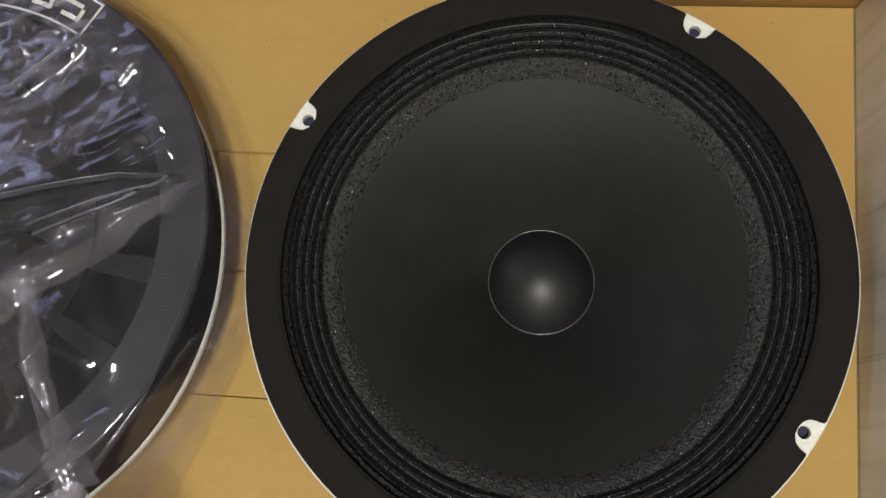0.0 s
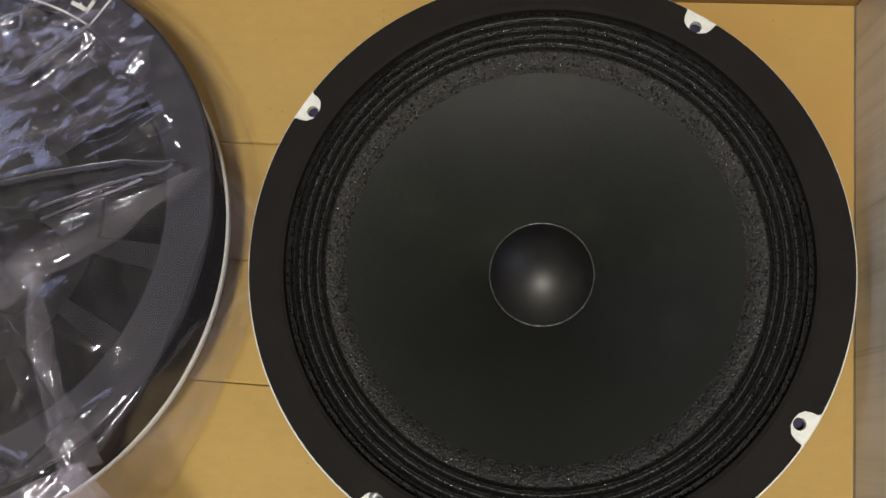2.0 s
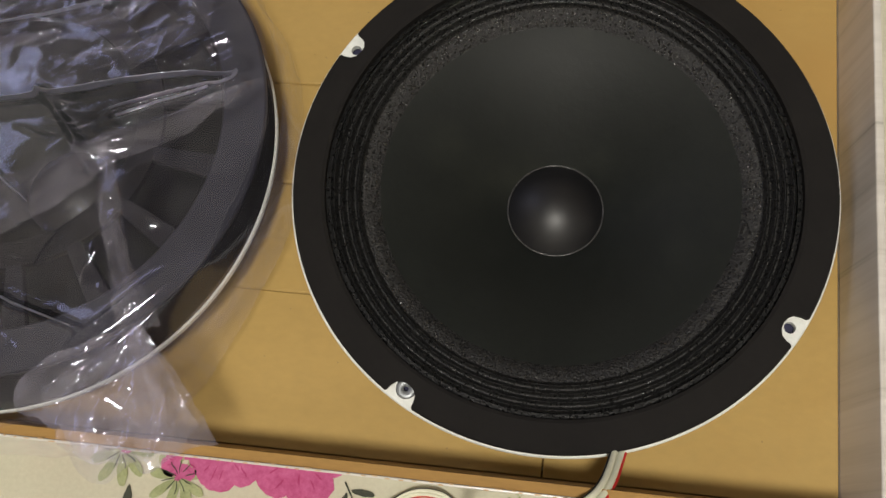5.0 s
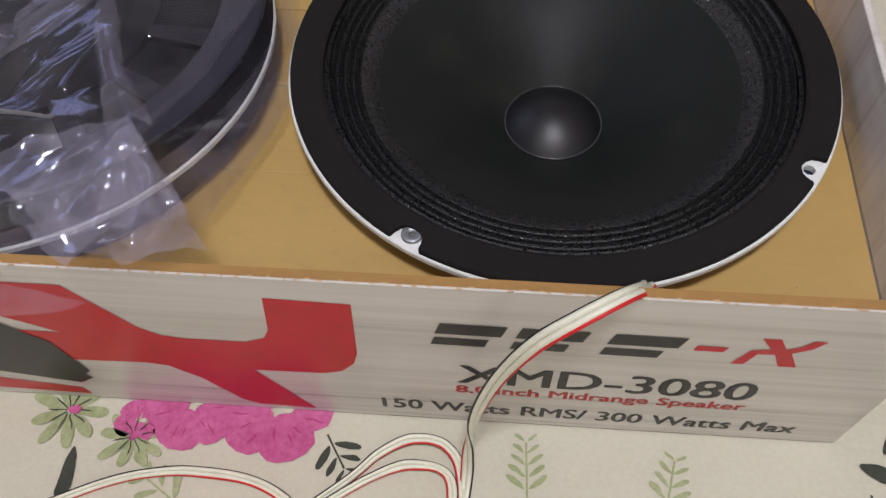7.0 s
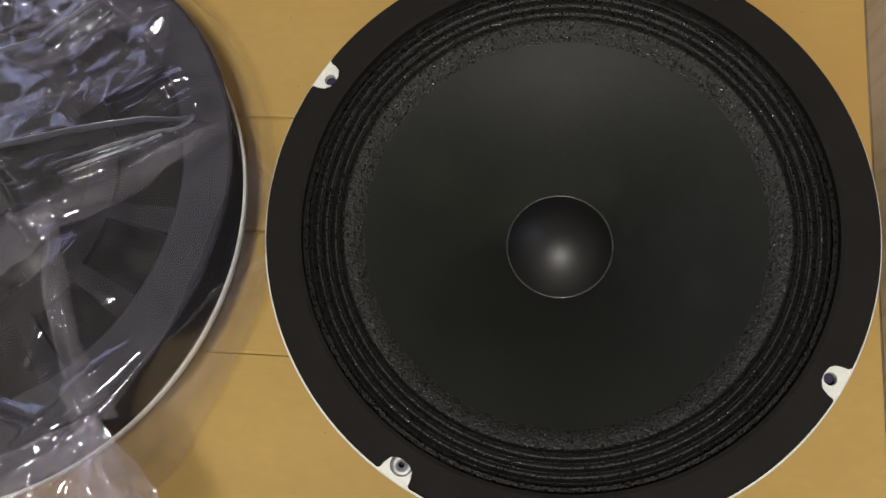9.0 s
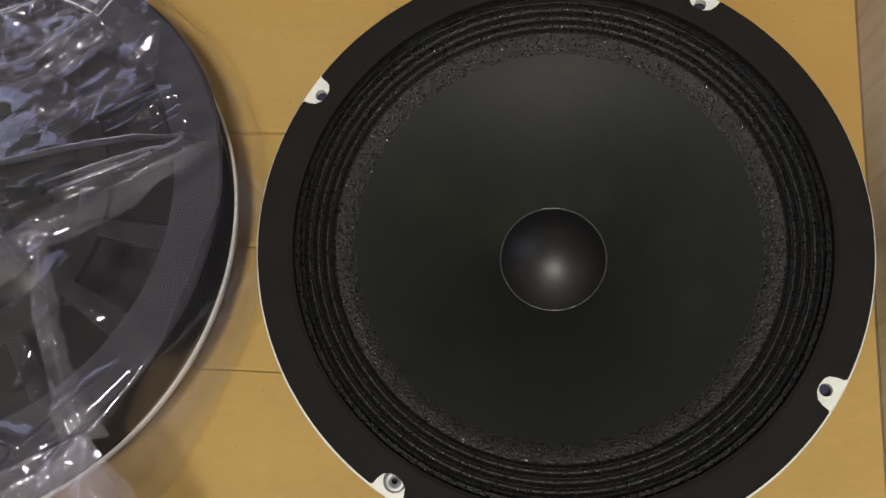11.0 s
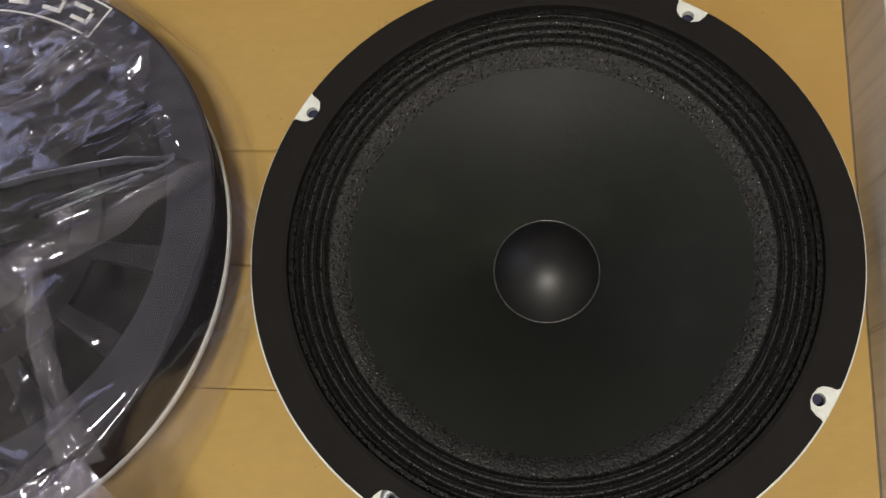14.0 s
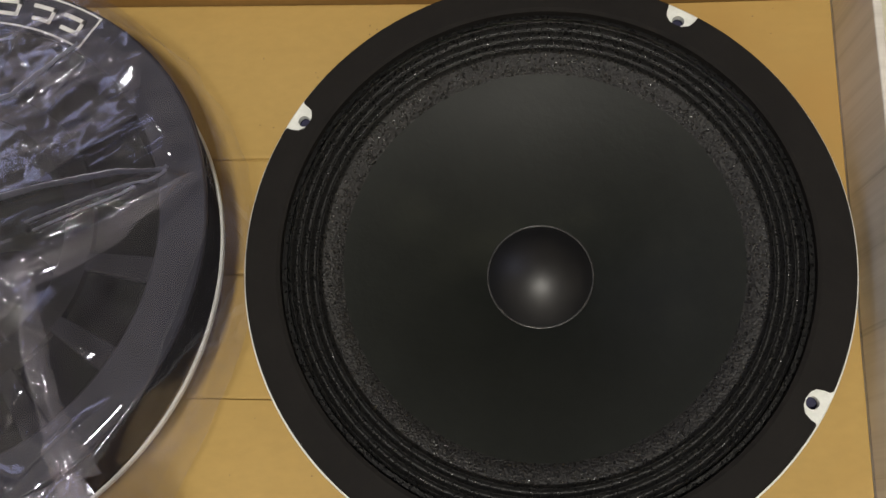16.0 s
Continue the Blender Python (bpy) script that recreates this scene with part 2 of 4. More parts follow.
def part(name, bm, mat, parent, label="", smooth=False, me=None):
    """Links a bmesh (or a mesh) as ONE mesh object under a thing or under a part."""
    ob = new(name, me or mesh_of(bm, name, mat, smooth))
    ob.parent = parent
    if label:
        tagged(ob, label)
    return ob


def thing(name, label, category, m=None, group="", kind=""):
    ob = new(name)
    ob.empty_display_size = 0.02
    if m is not None:
        ob.matrix_world = m
    return tagged(ob, label, category, group, kind)


def prism(points, z0, z1, bevel=0.0):
    """A straight prism over a flat outline of (x, y)."""
    bm = bmesh.new()
    vs = [bm.verts.new((x, y, z0)) for x, y in points]
    f = bm.faces.new(vs)
    up = bmesh.ops.extrude_face_region(bm, geom=[f])["geom"]
    bmesh.ops.translate(bm, verts=[v for v in up if isinstance(v, bmesh.types.BMVert)], vec=(0, 0, z1 - z0))
    if bevel:
        bmesh.ops.bevel(bm, geom=list(bm.edges), offset=bevel, segments=2, affect="EDGES", profile=0.5)
    return bm


def lathe(profile, steps=160, closed=False):
    """A surface turned about z from a profile of (radius, height)."""
    bm = bmesh.new()
    rings = []
    for r, z in profile:
        if r < 1e-6:
            rings.append([bm.verts.new((0, 0, z))])
        else:
            rings.append([bm.verts.new((r * math.cos(2 * math.pi * i / steps), r * math.sin(2 * math.pi * i / steps), z)) for i in range(steps)])
    pairs = list(zip(rings, rings[1:])) + ([(rings[-1], rings[0])] if closed else [])
    for a, b in pairs:
        for i in range(steps):
            j = (i + 1) % steps
            q = [a[i % len(a)], a[j % len(a)], b[j % len(b)], b[i % len(b)]]
            q = [v for k, v in enumerate(q) if v not in q[:k]]
            if len(q) > 2:
                bm.faces.new(q)
    return bm


def cut(bm, cutters, name, mat, smooth=False):
    """The mesh of bm with the cutters taken out."""
    body = new("body", mesh_of(bm, "body", mat, smooth))
    tools = [new("cutter", mesh_of(c, "cutter", mat)) for c in cutters]
    for t in tools:
        mod = body.modifiers.new("cut", "BOOLEAN")
        mod.operation, mod.object, mod.solver = "DIFFERENCE", t, "EXACT"
    bpy.context.view_layer.update()
    me = bpy.data.meshes.new_from_object(body.evaluated_get(bpy.context.evaluated_depsgraph_get()))
    me.name = name
    for ob in (body, *tools):
        bpy.data.objects.remove(ob)
    return me


def tube(points, radius, sides=8, flat=1.0):
    """A round (or flattened) strand along a smooth line through the points."""
    pts = [Vector(p) for p in points]
    line = []
    for i in range(len(pts) - 1):
        p0, p1, p2, p3 = pts[max(i - 1, 0)], pts[i], pts[i + 1], pts[min(i + 2, len(pts) - 1)]
        for k in range(10):
            t = k / 10
            line.append(0.5 * ((2 * p1) + (p2 - p0) * t + (2 * p0 - 5 * p1 + 4 * p2 - p3) * t * t + (3 * p1 - p0 - 3 * p2 + p3) * t ** 3))
    line.append(pts[-1])
    bm = bmesh.new()
    rings = []
    for i, p in enumerate(line):
        d = (line[min(i + 1, len(line) - 1)] - line[max(i - 1, 0)]).normalized()
        side = d.cross(Vector((0, 0, 1)))
        side = side.normalized() if side.length > 1e-4 else Vector((1, 0, 0))
        up = side.cross(d)
        rings.append([bm.verts.new(p + radius * (math.cos(a) * side + flat * math.sin(a) * up)) for a in [2 * math.pi * s / sides for s in range(sides)]])
    for a, b in zip(rings, rings[1:]):
        for s in range(sides):
            bm.faces.new((a[s], a[(s + 1) % sides], b[(s + 1) % sides], b[s]))
    bm.faces.new(rings[0])
    bm.faces.new(rings[-1])
    return bm


def writing(text, width, height, name="writing", slant=0.0):
    """Flat letters, scaled to a width and a cap height, from the lower left."""
    cu = bpy.data.curves.new(name, "FONT")
    cu.body, cu.extrude, cu.shear, cu.resolution_u, cu.offset = text, 0.0, slant, 3, 0.0
    ob = new(name, cu)
    bpy.context.view_layer.update()
    me = bpy.data.meshes.new_from_object(ob.evaluated_get(bpy.context.evaluated_depsgraph_get()))
    bpy.data.objects.remove(ob)
    co = np.empty(len(me.vertices) * 3, "f")
    me.vertices.foreach_get("co", co)
    co = co.reshape(-1, 3)
    lo, hi = co.min(0), co.max(0)
    co[:, 0] = (co[:, 0] - lo[0]) / (hi[0] - lo[0]) * width
    co[:, 1] = (co[:, 1] - lo[1]) / (hi[1] - lo[1]) * height
    me.vertices.foreach_set("co", co.ravel())
    me.name = name
    return me


def heavier(me, by):
    """Bold letters: the same flat letters again, moved a little sideways and a hair behind."""
    bm = bmesh.new()
    for k, (dx, dz) in enumerate(((0, 0), (by, -0.00004), (-by, -0.00008))):
        at = len(bm.verts)
        bm.from_mesh(me)
        bm.verts.ensure_lookup_table()
        for v in bm.verts[at:]:
            v.co.x += dx
            v.co.z += dz
    out = bpy.data.meshes.new(me.name)
    bm.to_mesh(out)
    bm.free()
    return out


# ---------------------------------------------------------------- the room
def slab(name, lo, hi, mat, label, category):
    bm = bmesh.new()
    bmesh.ops.create_cube(bm, size=1.0)
    bmesh.ops.scale(bm, verts=bm.verts, vec=[b - a for a, b in zip(lo, hi)])
    bmesh.ops.translate(bm, verts=bm.verts, vec=[(a + b) / 2 for a, b in zip(lo, hi)])
    return tagged(new(name, mesh_of(bm, name, mat)), label, category, kind="structure")


slab("floor", (-1.6, -1.6, -0.1), (1.6, 1.6, -0.004), M_WALL, "plain beige floor under the flowered cloth", "floor")
slab("wall_north", (-1.6, 1.5, -0.004), (1.6, 1.6, 2.45), M_WALL, "plain beige painted wall", "wall")
slab("wall_south", (-1.6, -1.6, -0.004), (1.6, -1.5, 2.45), M_WALL, "plain beige painted wall", "wall")
slab("wall_east", (1.5, -1.5, -0.004), (1.6, 1.5, 2.45), M_WALL, "plain beige painted wall", "wall")
bm = bmesh.new()
for lo, hi in (((-1.6, -1.5, -0.004), (-1.5, 0.3, 2.45)), ((-1.6, 1.2, -0.004), (-1.5, 1.5, 2.45)), ((-1.6, 0.3, -0.004), (-1.5, 1.2, 1.0)), ((-1.6, 0.3, 1.9), (-1.5, 1.2, 2.45))):
    bmesh.ops.create_cube(bm, size=1.0, matrix=Matrix.Translation([(p + q) / 2 for p, q in zip(lo, hi)]) @ Matrix.Diagonal([q - p for p, q in zip(lo, hi)] + [1]))
tagged(new("wall_west", mesh_of(bm, "wall_west", M_WALL)), "plain beige painted wall with a window opening", "wall", kind="structure")
slab("ceiling", (-1.6, -1.6, 2.45), (1.6, 1.6, 2.5), M_WALL, "plain beige painted ceiling", "ceiling")
lamp = thing("ceiling_lamp", "round white ceiling lamp that is switched on", "lamp", pose(LAMP.x, LAMP.y, 2.45))
part("base", lathe([(0, 0), (0.17, 0), (0.17, -0.03), (0.155, -0.035), (0, -0.035)], 48), M_WHITE_METAL, lamp)
part("diffuser", lathe([(0.19, -0.036), (0.19, -0.07), (0.165, -0.09), (0, -0.1)], 48), M_LAMP, lamp, "glowing white diffuser", True)

# ---------------------------------------------------------------- the flowered cloth
cloth = thing("tablecloth", "cream cotton cloth printed with pink flowers and green leaves", "tablecloth")
bm = bmesh.new()
bmesh.ops.create_grid(bm, x_segments=150, y_segments=150, size=0.5)
for v in bm.verts:
    far = max(abs(v.co.x), abs(v.co.y))
    v.co.z = 0.0003 + 0.0002 * (noise.noise(Vector((v.co.x * 14, v.co.y * 9, 3))) - 0.6) * min(1, (0.5 - far) * 8)
edge = [e for e in bm.edges if e.is_boundary]
out = bmesh.ops.extrude_edge_only(bm, edges=edge)["geom"]
for v in out:
    if isinstance(v, bmesh.types.BMVert):
        v.co.x *= 2.98
        v.co.y *= 2.98
part("sheet", bm, M_CLOTH, cloth, smooth=True)


def blot(points, z=0.0007, wobble=0.0):
    """A flat printed patch with an uneven outline."""
    bm = bmesh.new()
    n = len(points)
    vs = []
    for i in range(n):
        (x0, y0), (x1, y1) = points[i], points[(i + 1) % n]
        for k in range(3):
            t = k / 3
            x, y = x0 + (x1 - x0) * t, y0 + (y1 - y0) * t
            w = wobble * noise.noise(Vector((x * 300, y * 300, 1)))
            vs.append(bm.verts.new((x + w, y + w * 0.7, z)))
    bmesh.ops.triangle_fill(bm, edges=[bm.edges.new((vs[i], vs[(i + 1) % len(vs)])) for i in range(len(vs))], use_beauty=True)
    return bm


def petal(cx, cy, angle, length, width, z, start=0.1):
    a = math.radians(angle)
    pts = []
    for i in range(14):
        t = 2 * math.pi * i / 14
        u = length * (start + 0.5 - 0.5 * math.cos(t))
        v = width * 0.5 * math.sin(t) * (0.55 + 0.45 * (0.5 - 0.5 * math.cos(t)))
        pts.append((cx + u * math.cos(a) - v * math.sin(a), cy + u * math.sin(a) + v * math.cos(a)))
    return blot(pts, z, 0.0006)


def pink_flower(cx, cy, size, turn):
    for k in range(5):
        part("petal", petal(cx, cy, turn + 72 * k + random.uniform(-8, 8), size, size * 1.35, 0.0007 + 0.00008 * k), M_PINK, cloth)
    for k in range(14):
        a = turn + 26 * k + random.uniform(-9, 9)
        d = size * random.uniform(0.28, 0.6)
        part("petal_vein", petal(cx + d * math.cos(math.radians(a)), cy + d * math.sin(math.radians(a)), a + random.uniform(-12, 12), size * random.uniform(0.2, 0.45), size * 0.05, 0.0012), M_PINK_DARK, cloth)
    part("flower_heart", petal(cx, cy, turn, size * 0.3, size * 0.25, 0.0013), M_CLOTH, cloth, "pale heart of a printed flower")


def green_flower(cx, cy, size, turn):
    for k in range(9):
        part("petal", petal(cx, cy, turn + 40 * k + random.uniform(-6, 6), size * random.uniform(0.85, 1.1), size * 0.42, 0.0007 + 0.00006 * k), M_SAGE, cloth)
    for k in range(10):
        part("stamen", petal(cx, cy, turn + 36 * k, size * 0.55, size * 0.05, 0.0014), M_DARK_LEAF, cloth)
    part("flower_heart", petal(cx - size * 0.1, cy, turn, size * 0.35, size * 0.3, 0.0016), M_PINK, cloth, "pink heart of a printed flower")


def sprig(x, y, angle, length, leaves, leaf, mat):
    a = math.radians(angle)
    dx, dy = math.cos(a), math.sin(a)
    n = 0.0004
    part("stem", blot([(x - n * dy, y + n * dx), (x + length * dx - n * dy, y + length * dy + n * dx), (x + length * dx + n * dy, y + length * dy - n * dx), (x + n * dy, y - n * dx)], 0.0008), mat, cloth)
    for k in range(leaves):
        t = 0.25 + 0.75 * k / max(leaves - 1, 1)
        s = leaf * (1.15 - 0.6 * t)
        for side in (-1, 1):
            part("leaf", petal(x + length * t * dx, y + length * t * dy, angle + side * 52, s, s * 0.34, 0.0009), mat, cloth)


pink_flower(-0.092, -0.092, 0.021, 10)
pink_flower(-0.126, -0.094, 0.018, 40)
pink_flower(-0.146, -0.103, 0.009, 0)
green_flower(-0.175, -0.102, 0.015, 5)
green_flower(-0.146, -0.110, 0.013, 20)
sprig(-0.070, -0.100, -55, 0.016, 3, 0.011, M_DARK_LEAF)
sprig(0.010, -0.120, 95, 0.026, 5, 0.009, M_SAGE)
sprig(0.027, -0.133, 60, 0.014, 3, 0.007, M_SAGE)
sprig(0.061, -0.117, 80, 0.022, 4, 0.009, M_SAGE)
sprig(-0.118, -0.136, 150, 0.02, 3, 0.012, M_SAGE)
part("leaf", petal(-0.168, -0.114, -85, 0.024, 0.007, 0.0009), M_DARK_LEAF, cloth)
part("leaf", petal(0.133, -0.088, -20, 0.014, 0.008, 0.0009), M_DARK_LEAF, cloth)
part("leaf", petal(0.144, -0.084, 60, 0.010, 0.005, 0.0009), M_DARK_LEAF, cloth)
sprig(0.137, -0.1, -80, 0.025, 3, 0.007, M_DARK_LEAF)
# two added flowers stand in for a dark red thing beyond the side flap
pink_flower(0.200, 0.06, 0.026, 15)
pink_flower(0.196, 0.12, 0.026, 50)

# ---------------------------------------------------------------- the cardboard box
# its frame: x along the printed front from the front right corner, y to the back, z from the cloth
BOX = pose(0.1149, -0.0942, 0, 0, 0, 2.84)
LEFT, DEPTH, SKEW, SPLAY = -0.47, 0.2185, 0.0042, 0.0108
LIP, SIDE_H, BACK_H, CARD = KRAFT + 0.0318, KRAFT + 0.031, KRAFT + 0.037, 0.003
box = thing("cardboard_box", "cardboard box with printed pale wood-grain front and brown kraft inlay", "box", BOX)


def panel(corners, thick, name, mat, label="", bevel=0.0006):
    """A flat board from four corners, with thickness along its normal."""
    bm = bmesh.new()
    vs = [bm.verts.new(c) for c in corners]
    f = bm.faces.new(vs)
    n = (vs[1].co - vs[0].co).cross(vs[3].co - vs[0].co).normalized()
    up = bmesh.ops.extrude_face_region(bm, geom=[f])["geom"]
    bmesh.ops.translate(bm, verts=[v for v in up if isinstance(v, bmesh.types.BMVert)], vec=n * thick)
    bmesh.ops.bevel(bm, geom=list(bm.edges), offset=bevel, segments=2, affect="EDGES", profile=0.5)
    return part(name, bm, mat, box, label)


# the front board leans in towards its foot; in its own frame x runs along it and z up to its top edge
LEAN_IN, BOARD, PAPER = 6.5, 0.1148, 0.0008
bm = bmesh.new()
bmesh.ops.create_cube(bm, size=1.0, matrix=Matrix.Translation(((LEFT + 0.0115) / 2, PAPER / 2, -BOARD / 2)) @ Matrix.Diagonal((0.0115 - LEFT, PAPER, BOARD, 1)))
bmesh.ops.bevel(bm, geom=list(bm.edges), offset=0.0002, segments=1, affect="EDGES", profile=0.5)
front = part("front_panel", bm, M_PRINT_FRONT, box, "glossy front printed with pale wood grain")
front.matrix_basis = pose(0, 0, LIP, LEAN_IN, 0, 0)
bm = bmesh.new()
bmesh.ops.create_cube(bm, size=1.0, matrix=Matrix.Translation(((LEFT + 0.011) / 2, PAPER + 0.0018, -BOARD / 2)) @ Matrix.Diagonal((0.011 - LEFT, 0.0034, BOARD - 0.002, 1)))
backing = part("backing", bm, M_KRAFT_SHADED, front, "brown corrugated backing")

panel([(LEFT, DEPTH + SPLAY, 0), (LEFT, DEPTH + SPLAY, BACK_H), (SKEW + 0.003, DEPTH, BACK_H), (SKEW + 0.003, DEPTH, 0)], CARD, "back_panel", M_KRAFT_SHADED, "brown inside of the back wall")
panel([(0.0008, 0.019, 0), (SKEW + 0.0008, DEPTH, 0), (SKEW + 0.0008, DEPTH, KRAFT), (0.0008, 0.0085, KRAFT)], CARD, "side_panel", M_PRINT_SIDE)
panel([(0.0008, 0.0080, KRAFT + 0.0003), (SKEW + 0.0008, DEPTH - 0.001, KRAFT + 0.0003), (SKEW + 0.0032, DEPTH - 0.001, SIDE_H), (0.0032, 0.0046, SIDE_H)], CARD, "side_flap", M_PRINT_SIDE, "upright side flap printed with pale wood grain")
panel([(LEFT, 0.019, 0), (LEFT, 0.0062, LIP), (LEFT, DEPTH + SPLAY, LIP), (LEFT, DEPTH + SPLAY, 0)], CARD, "side_panel", M_PRINT_SIDE)
panel([(LEFT, 0.019, 0.001), (0, 0.019, 0.001), (SKEW, DEPTH - 0.0005, 0.001), (LEFT, DEPTH + SPLAY - 0.001, 0.001)], 0.002, "bottom_panel", M_KRAFT_SHADED)
# worn, torn paper along the top of the front
bm = bmesh.new()
for i in range(110):
    x = LEFT + (0.01 - LEFT) * (i + random.uniform(0.1, 0.9)) / 110
    s = random.uniform(0.0004, 0.0013)
    m = Matrix.Translation((x, random.uniform(0.0001, 0.0009), LIP + 0.0001)) @ Matrix.Diagonal((s * 1.6, 0.0004, 0.0004, 1)) @ Matrix.Rotation(random.uniform(-0.4, 0.4), 4, "Z")
    bmesh.ops.create_cube(bm, size=1.0, matrix=m)
part("frayed_edge", bm, M_KRAFT_EDGE, box, "frayed cut cardboard edge")

RIGHT_C, LEFT_C = (-0.1023, 0.1147), (-0.3104, 0.1079)
SEAMS = [0.0083, 0.0668, 0.1118, 0.1565, DEPTH - 0.0006]
DROP = [0.0, 0.0006, 0.0002, 0.0]
MEET = -0.1
BOARDS = [(LEFT + 0.001, MEET - 0.0002, LEFT + 0.001, MEET - 0.0002, a, b, drop, SPLAY if b == SEAMS[-1] else 0.0) for (a, b), drop in zip(zip(SEAMS, SEAMS[1:]), DROP)]
BOARDS.append((MEET + 0.0002, 0.0006, MEET + 0.0002, SKEW + 0.0006, SEAMS[0], SEAMS[-1], 0.0, 0.0))
for l0, r0, l1, r1, a, b, drop, splay in BOARDS:
    rounding = 0.0004 if a == SEAMS[0] else 0.0013
    right_splay = splay * MEET / LEFT
    bm = prism([(l0, a), (r0, a), (r1, b + right_splay), (l1, b + splay)], KRAFT - 0.003 - drop, KRAFT - drop, rounding)
    tools = []
    for cx, cy in (RIGHT_C, LEFT_C):
        c = lathe([(0, -0.02), (0.0945, -0.02), (0.0945, 0.02), (0, 0.02)], 96)
        bmesh.ops.translate(c, verts=c.verts, vec=(cx, cy, KRAFT))
        tools.append(c)
    whole = bmesh.new()
    whole.from_mesh(cut(bm, tools, "top_board", M_KRAFT))
    left_over = set(whole.verts)
    while left_over:
        island, todo = set(), [next(iter(left_over))]
        while todo:
            v = todo.pop()
            if v not in island:
                island.add(v)
                todo += [e.other_vert(v) for e in v.link_edges]
        left_over -= island
        piece = bmesh.new()
        twin = {v: piece.verts.new(v.co) for v in sorted(island, key=lambda v: v.index)}
        for f in {f for v in island for f in v.link_faces}:
            piece.faces.new([twin[v] for v in f.verts])
        part("top_board", piece, M_KRAFT, box, "brown kraft board of the inlay")
    whole.free()

bm = bmesh.new()
for _ in range(130):
    x, y = random.uniform(-0.25, 0.0), random.uniform(0.006, DEPTH - 0.004)
    if min(math.hypot(x - cx, y - cy) for cx, cy in (RIGHT_C, LEFT_C)) < 0.103:
        continue
    size = random.uniform(0.00012, 0.00035)
    m = Matrix.Translation((x, y, KRAFT + 0.0001)) @ Matrix.Rotation(random.uniform(0, 3.1), 4, "Z") @ Matrix.Diagonal((size * random.uniform(1, 2.5), size, 0.0002, 1))
    bmesh.ops.create_cube(bm, size=1.0, matrix=m)
specks = part("specks", bm, M_SPECK, box, "dark flecks in the kraft paper")
tagged(specks, kind="stuff")


def on_board(x, z):
    """The print sits a little low and turned on the board."""
    return 0.9989 * x + 0.0165 * z, 1.0760 * z - 0.0118 * x - 0.0046


def printed(points, mat, name, label="", proud=0.0002):
    """A flat printed patch on the front, from points along it and heights from its top edge."""
    bm = blot([on_board(x, z) for x, z in points], 0.0)
    ob = part(name, bm, mat, front, label)
    ob.matrix_basis = pose(0, -proud, 0, 90, 0, 0)
    return ob


printed([(-0.3215, -0.0096), (-0.2542, -0.0090), (-0.2456, -0.0240), (-0.2392, -0.0355), (-0.2327, -0.0409), (-0.2253, -0.0423), (-0.2041, -0.0420), (-0.1971, -0.0380), (-0.1945, -0.0316), (-0.1920, -0.0096), (-0.1652, -0.0103),
         (-0.1669, -0.0458), (-0.1688, -0.0543), (-0.1737, -0.0616), (-0.1805, -0.0646), (-0.2062, -0.0658), (-0.1887, -0.1008), (-0.2109, -0.1000), (-0.2171, -0.0964), (-0.2280, -0.0771), (-0.2379, -0.0669), (-0.2461, -0.0653), (-0.2698, -0.0669), (-0.3307, -0.0669), (-0.3270, -0.0437), (-0.2683, -0.0437), (-0.3217, -0.0105)],
        M_RED, "printed_shape", "large red printed swoosh")
printed([(-0.3338, -0.0867), (-0.2812, -0.0950), (-0.2798, -0.1014), (-0.3360, -0.1000)], M_RED, "printed_shape", "red printed shape")
printed([(-0.3243, -0.0272), (-0.2973, -0.0342), (-0.2876, -0.0389), (-0.2757, -0.0519), (-0.2711, -0.0771), (-0.2747, -0.0805), (-0.2721, -0.0832), (-0.2790, -0.0892), (-0.3082, -0.0825), (-0.3323, -0.0771)], M_BLACK_INK, "printed_shape", "black printed shape", 0.0004)


def bar(x0, x1, z0, z1, mat, slant=0.25, name="emblem_bar"):
    s = slant * (z1 - z0)
    printed([(x0, z0), (x1, z0), (x1 + s, z1), (x0 + s, z1)], mat, name, proud=0.0002)


for x0, x1 in ((-0.1418, -0.1193), (-0.1163, -0.0938), (-0.0877, -0.0642)):
    bar(x0 + 0.0014, x1, -0.0265, -0.0191, M_BLACK_INK)
    bar(x0, x1 - 0.005, -0.0344, -0.0290, M_BLACK_INK)
bar(-0.0595, -0.0501, -0.0272, -0.0237, M_RED)
printed([(-0.0459, -0.0351), (-0.0418, -0.0351), (-0.0396, -0.0272), (-0.0345, -0.0266), (-0.0308, -0.0351), (-0.0251, -0.0351), (-0.0298, -0.0253), (-0.0247, -0.0216), (-0.0221, -0.0162), (-0.0262, -0.0162), (-0.0288, -0.0207), (-0.0322, -0.0228), (-0.0358, -0.0162), (-0.0414, -0.0162), (-0.0368, -0.0232), (-0.0423, -0.0247)], M_RED, "emblem_bar")


def front_text(text, x0, x1, z0, height, mat, label):
    me = heavier(writing(text, x1 - x0, 1.07 * height), 0.03 * height)
    me.materials.append(mat)
    ob = part("writing", None, None, front, label, me=me)
    px, pz = on_board(x0, z0)
    ob.matrix_basis = pose(px, -0.0002, pz, 90, 0.68, 0)


front_text("XMD-3080", -0.1325, -0.0308, -0.0655, 0.0155, M_BLACK_INK, "black printed lettering")
front_text("8.0 inch Midrange Speaker", -0.1333, -0.0302, -0.0768, 0.0088, M_RED_TEXT, "small red printed lettering")
front_text("150 Watts RMS/ 300 Watts Max", -0.1614, -0.0059, -0.0945, 0.0094, M_BLACK_INK, "black printed lettering")

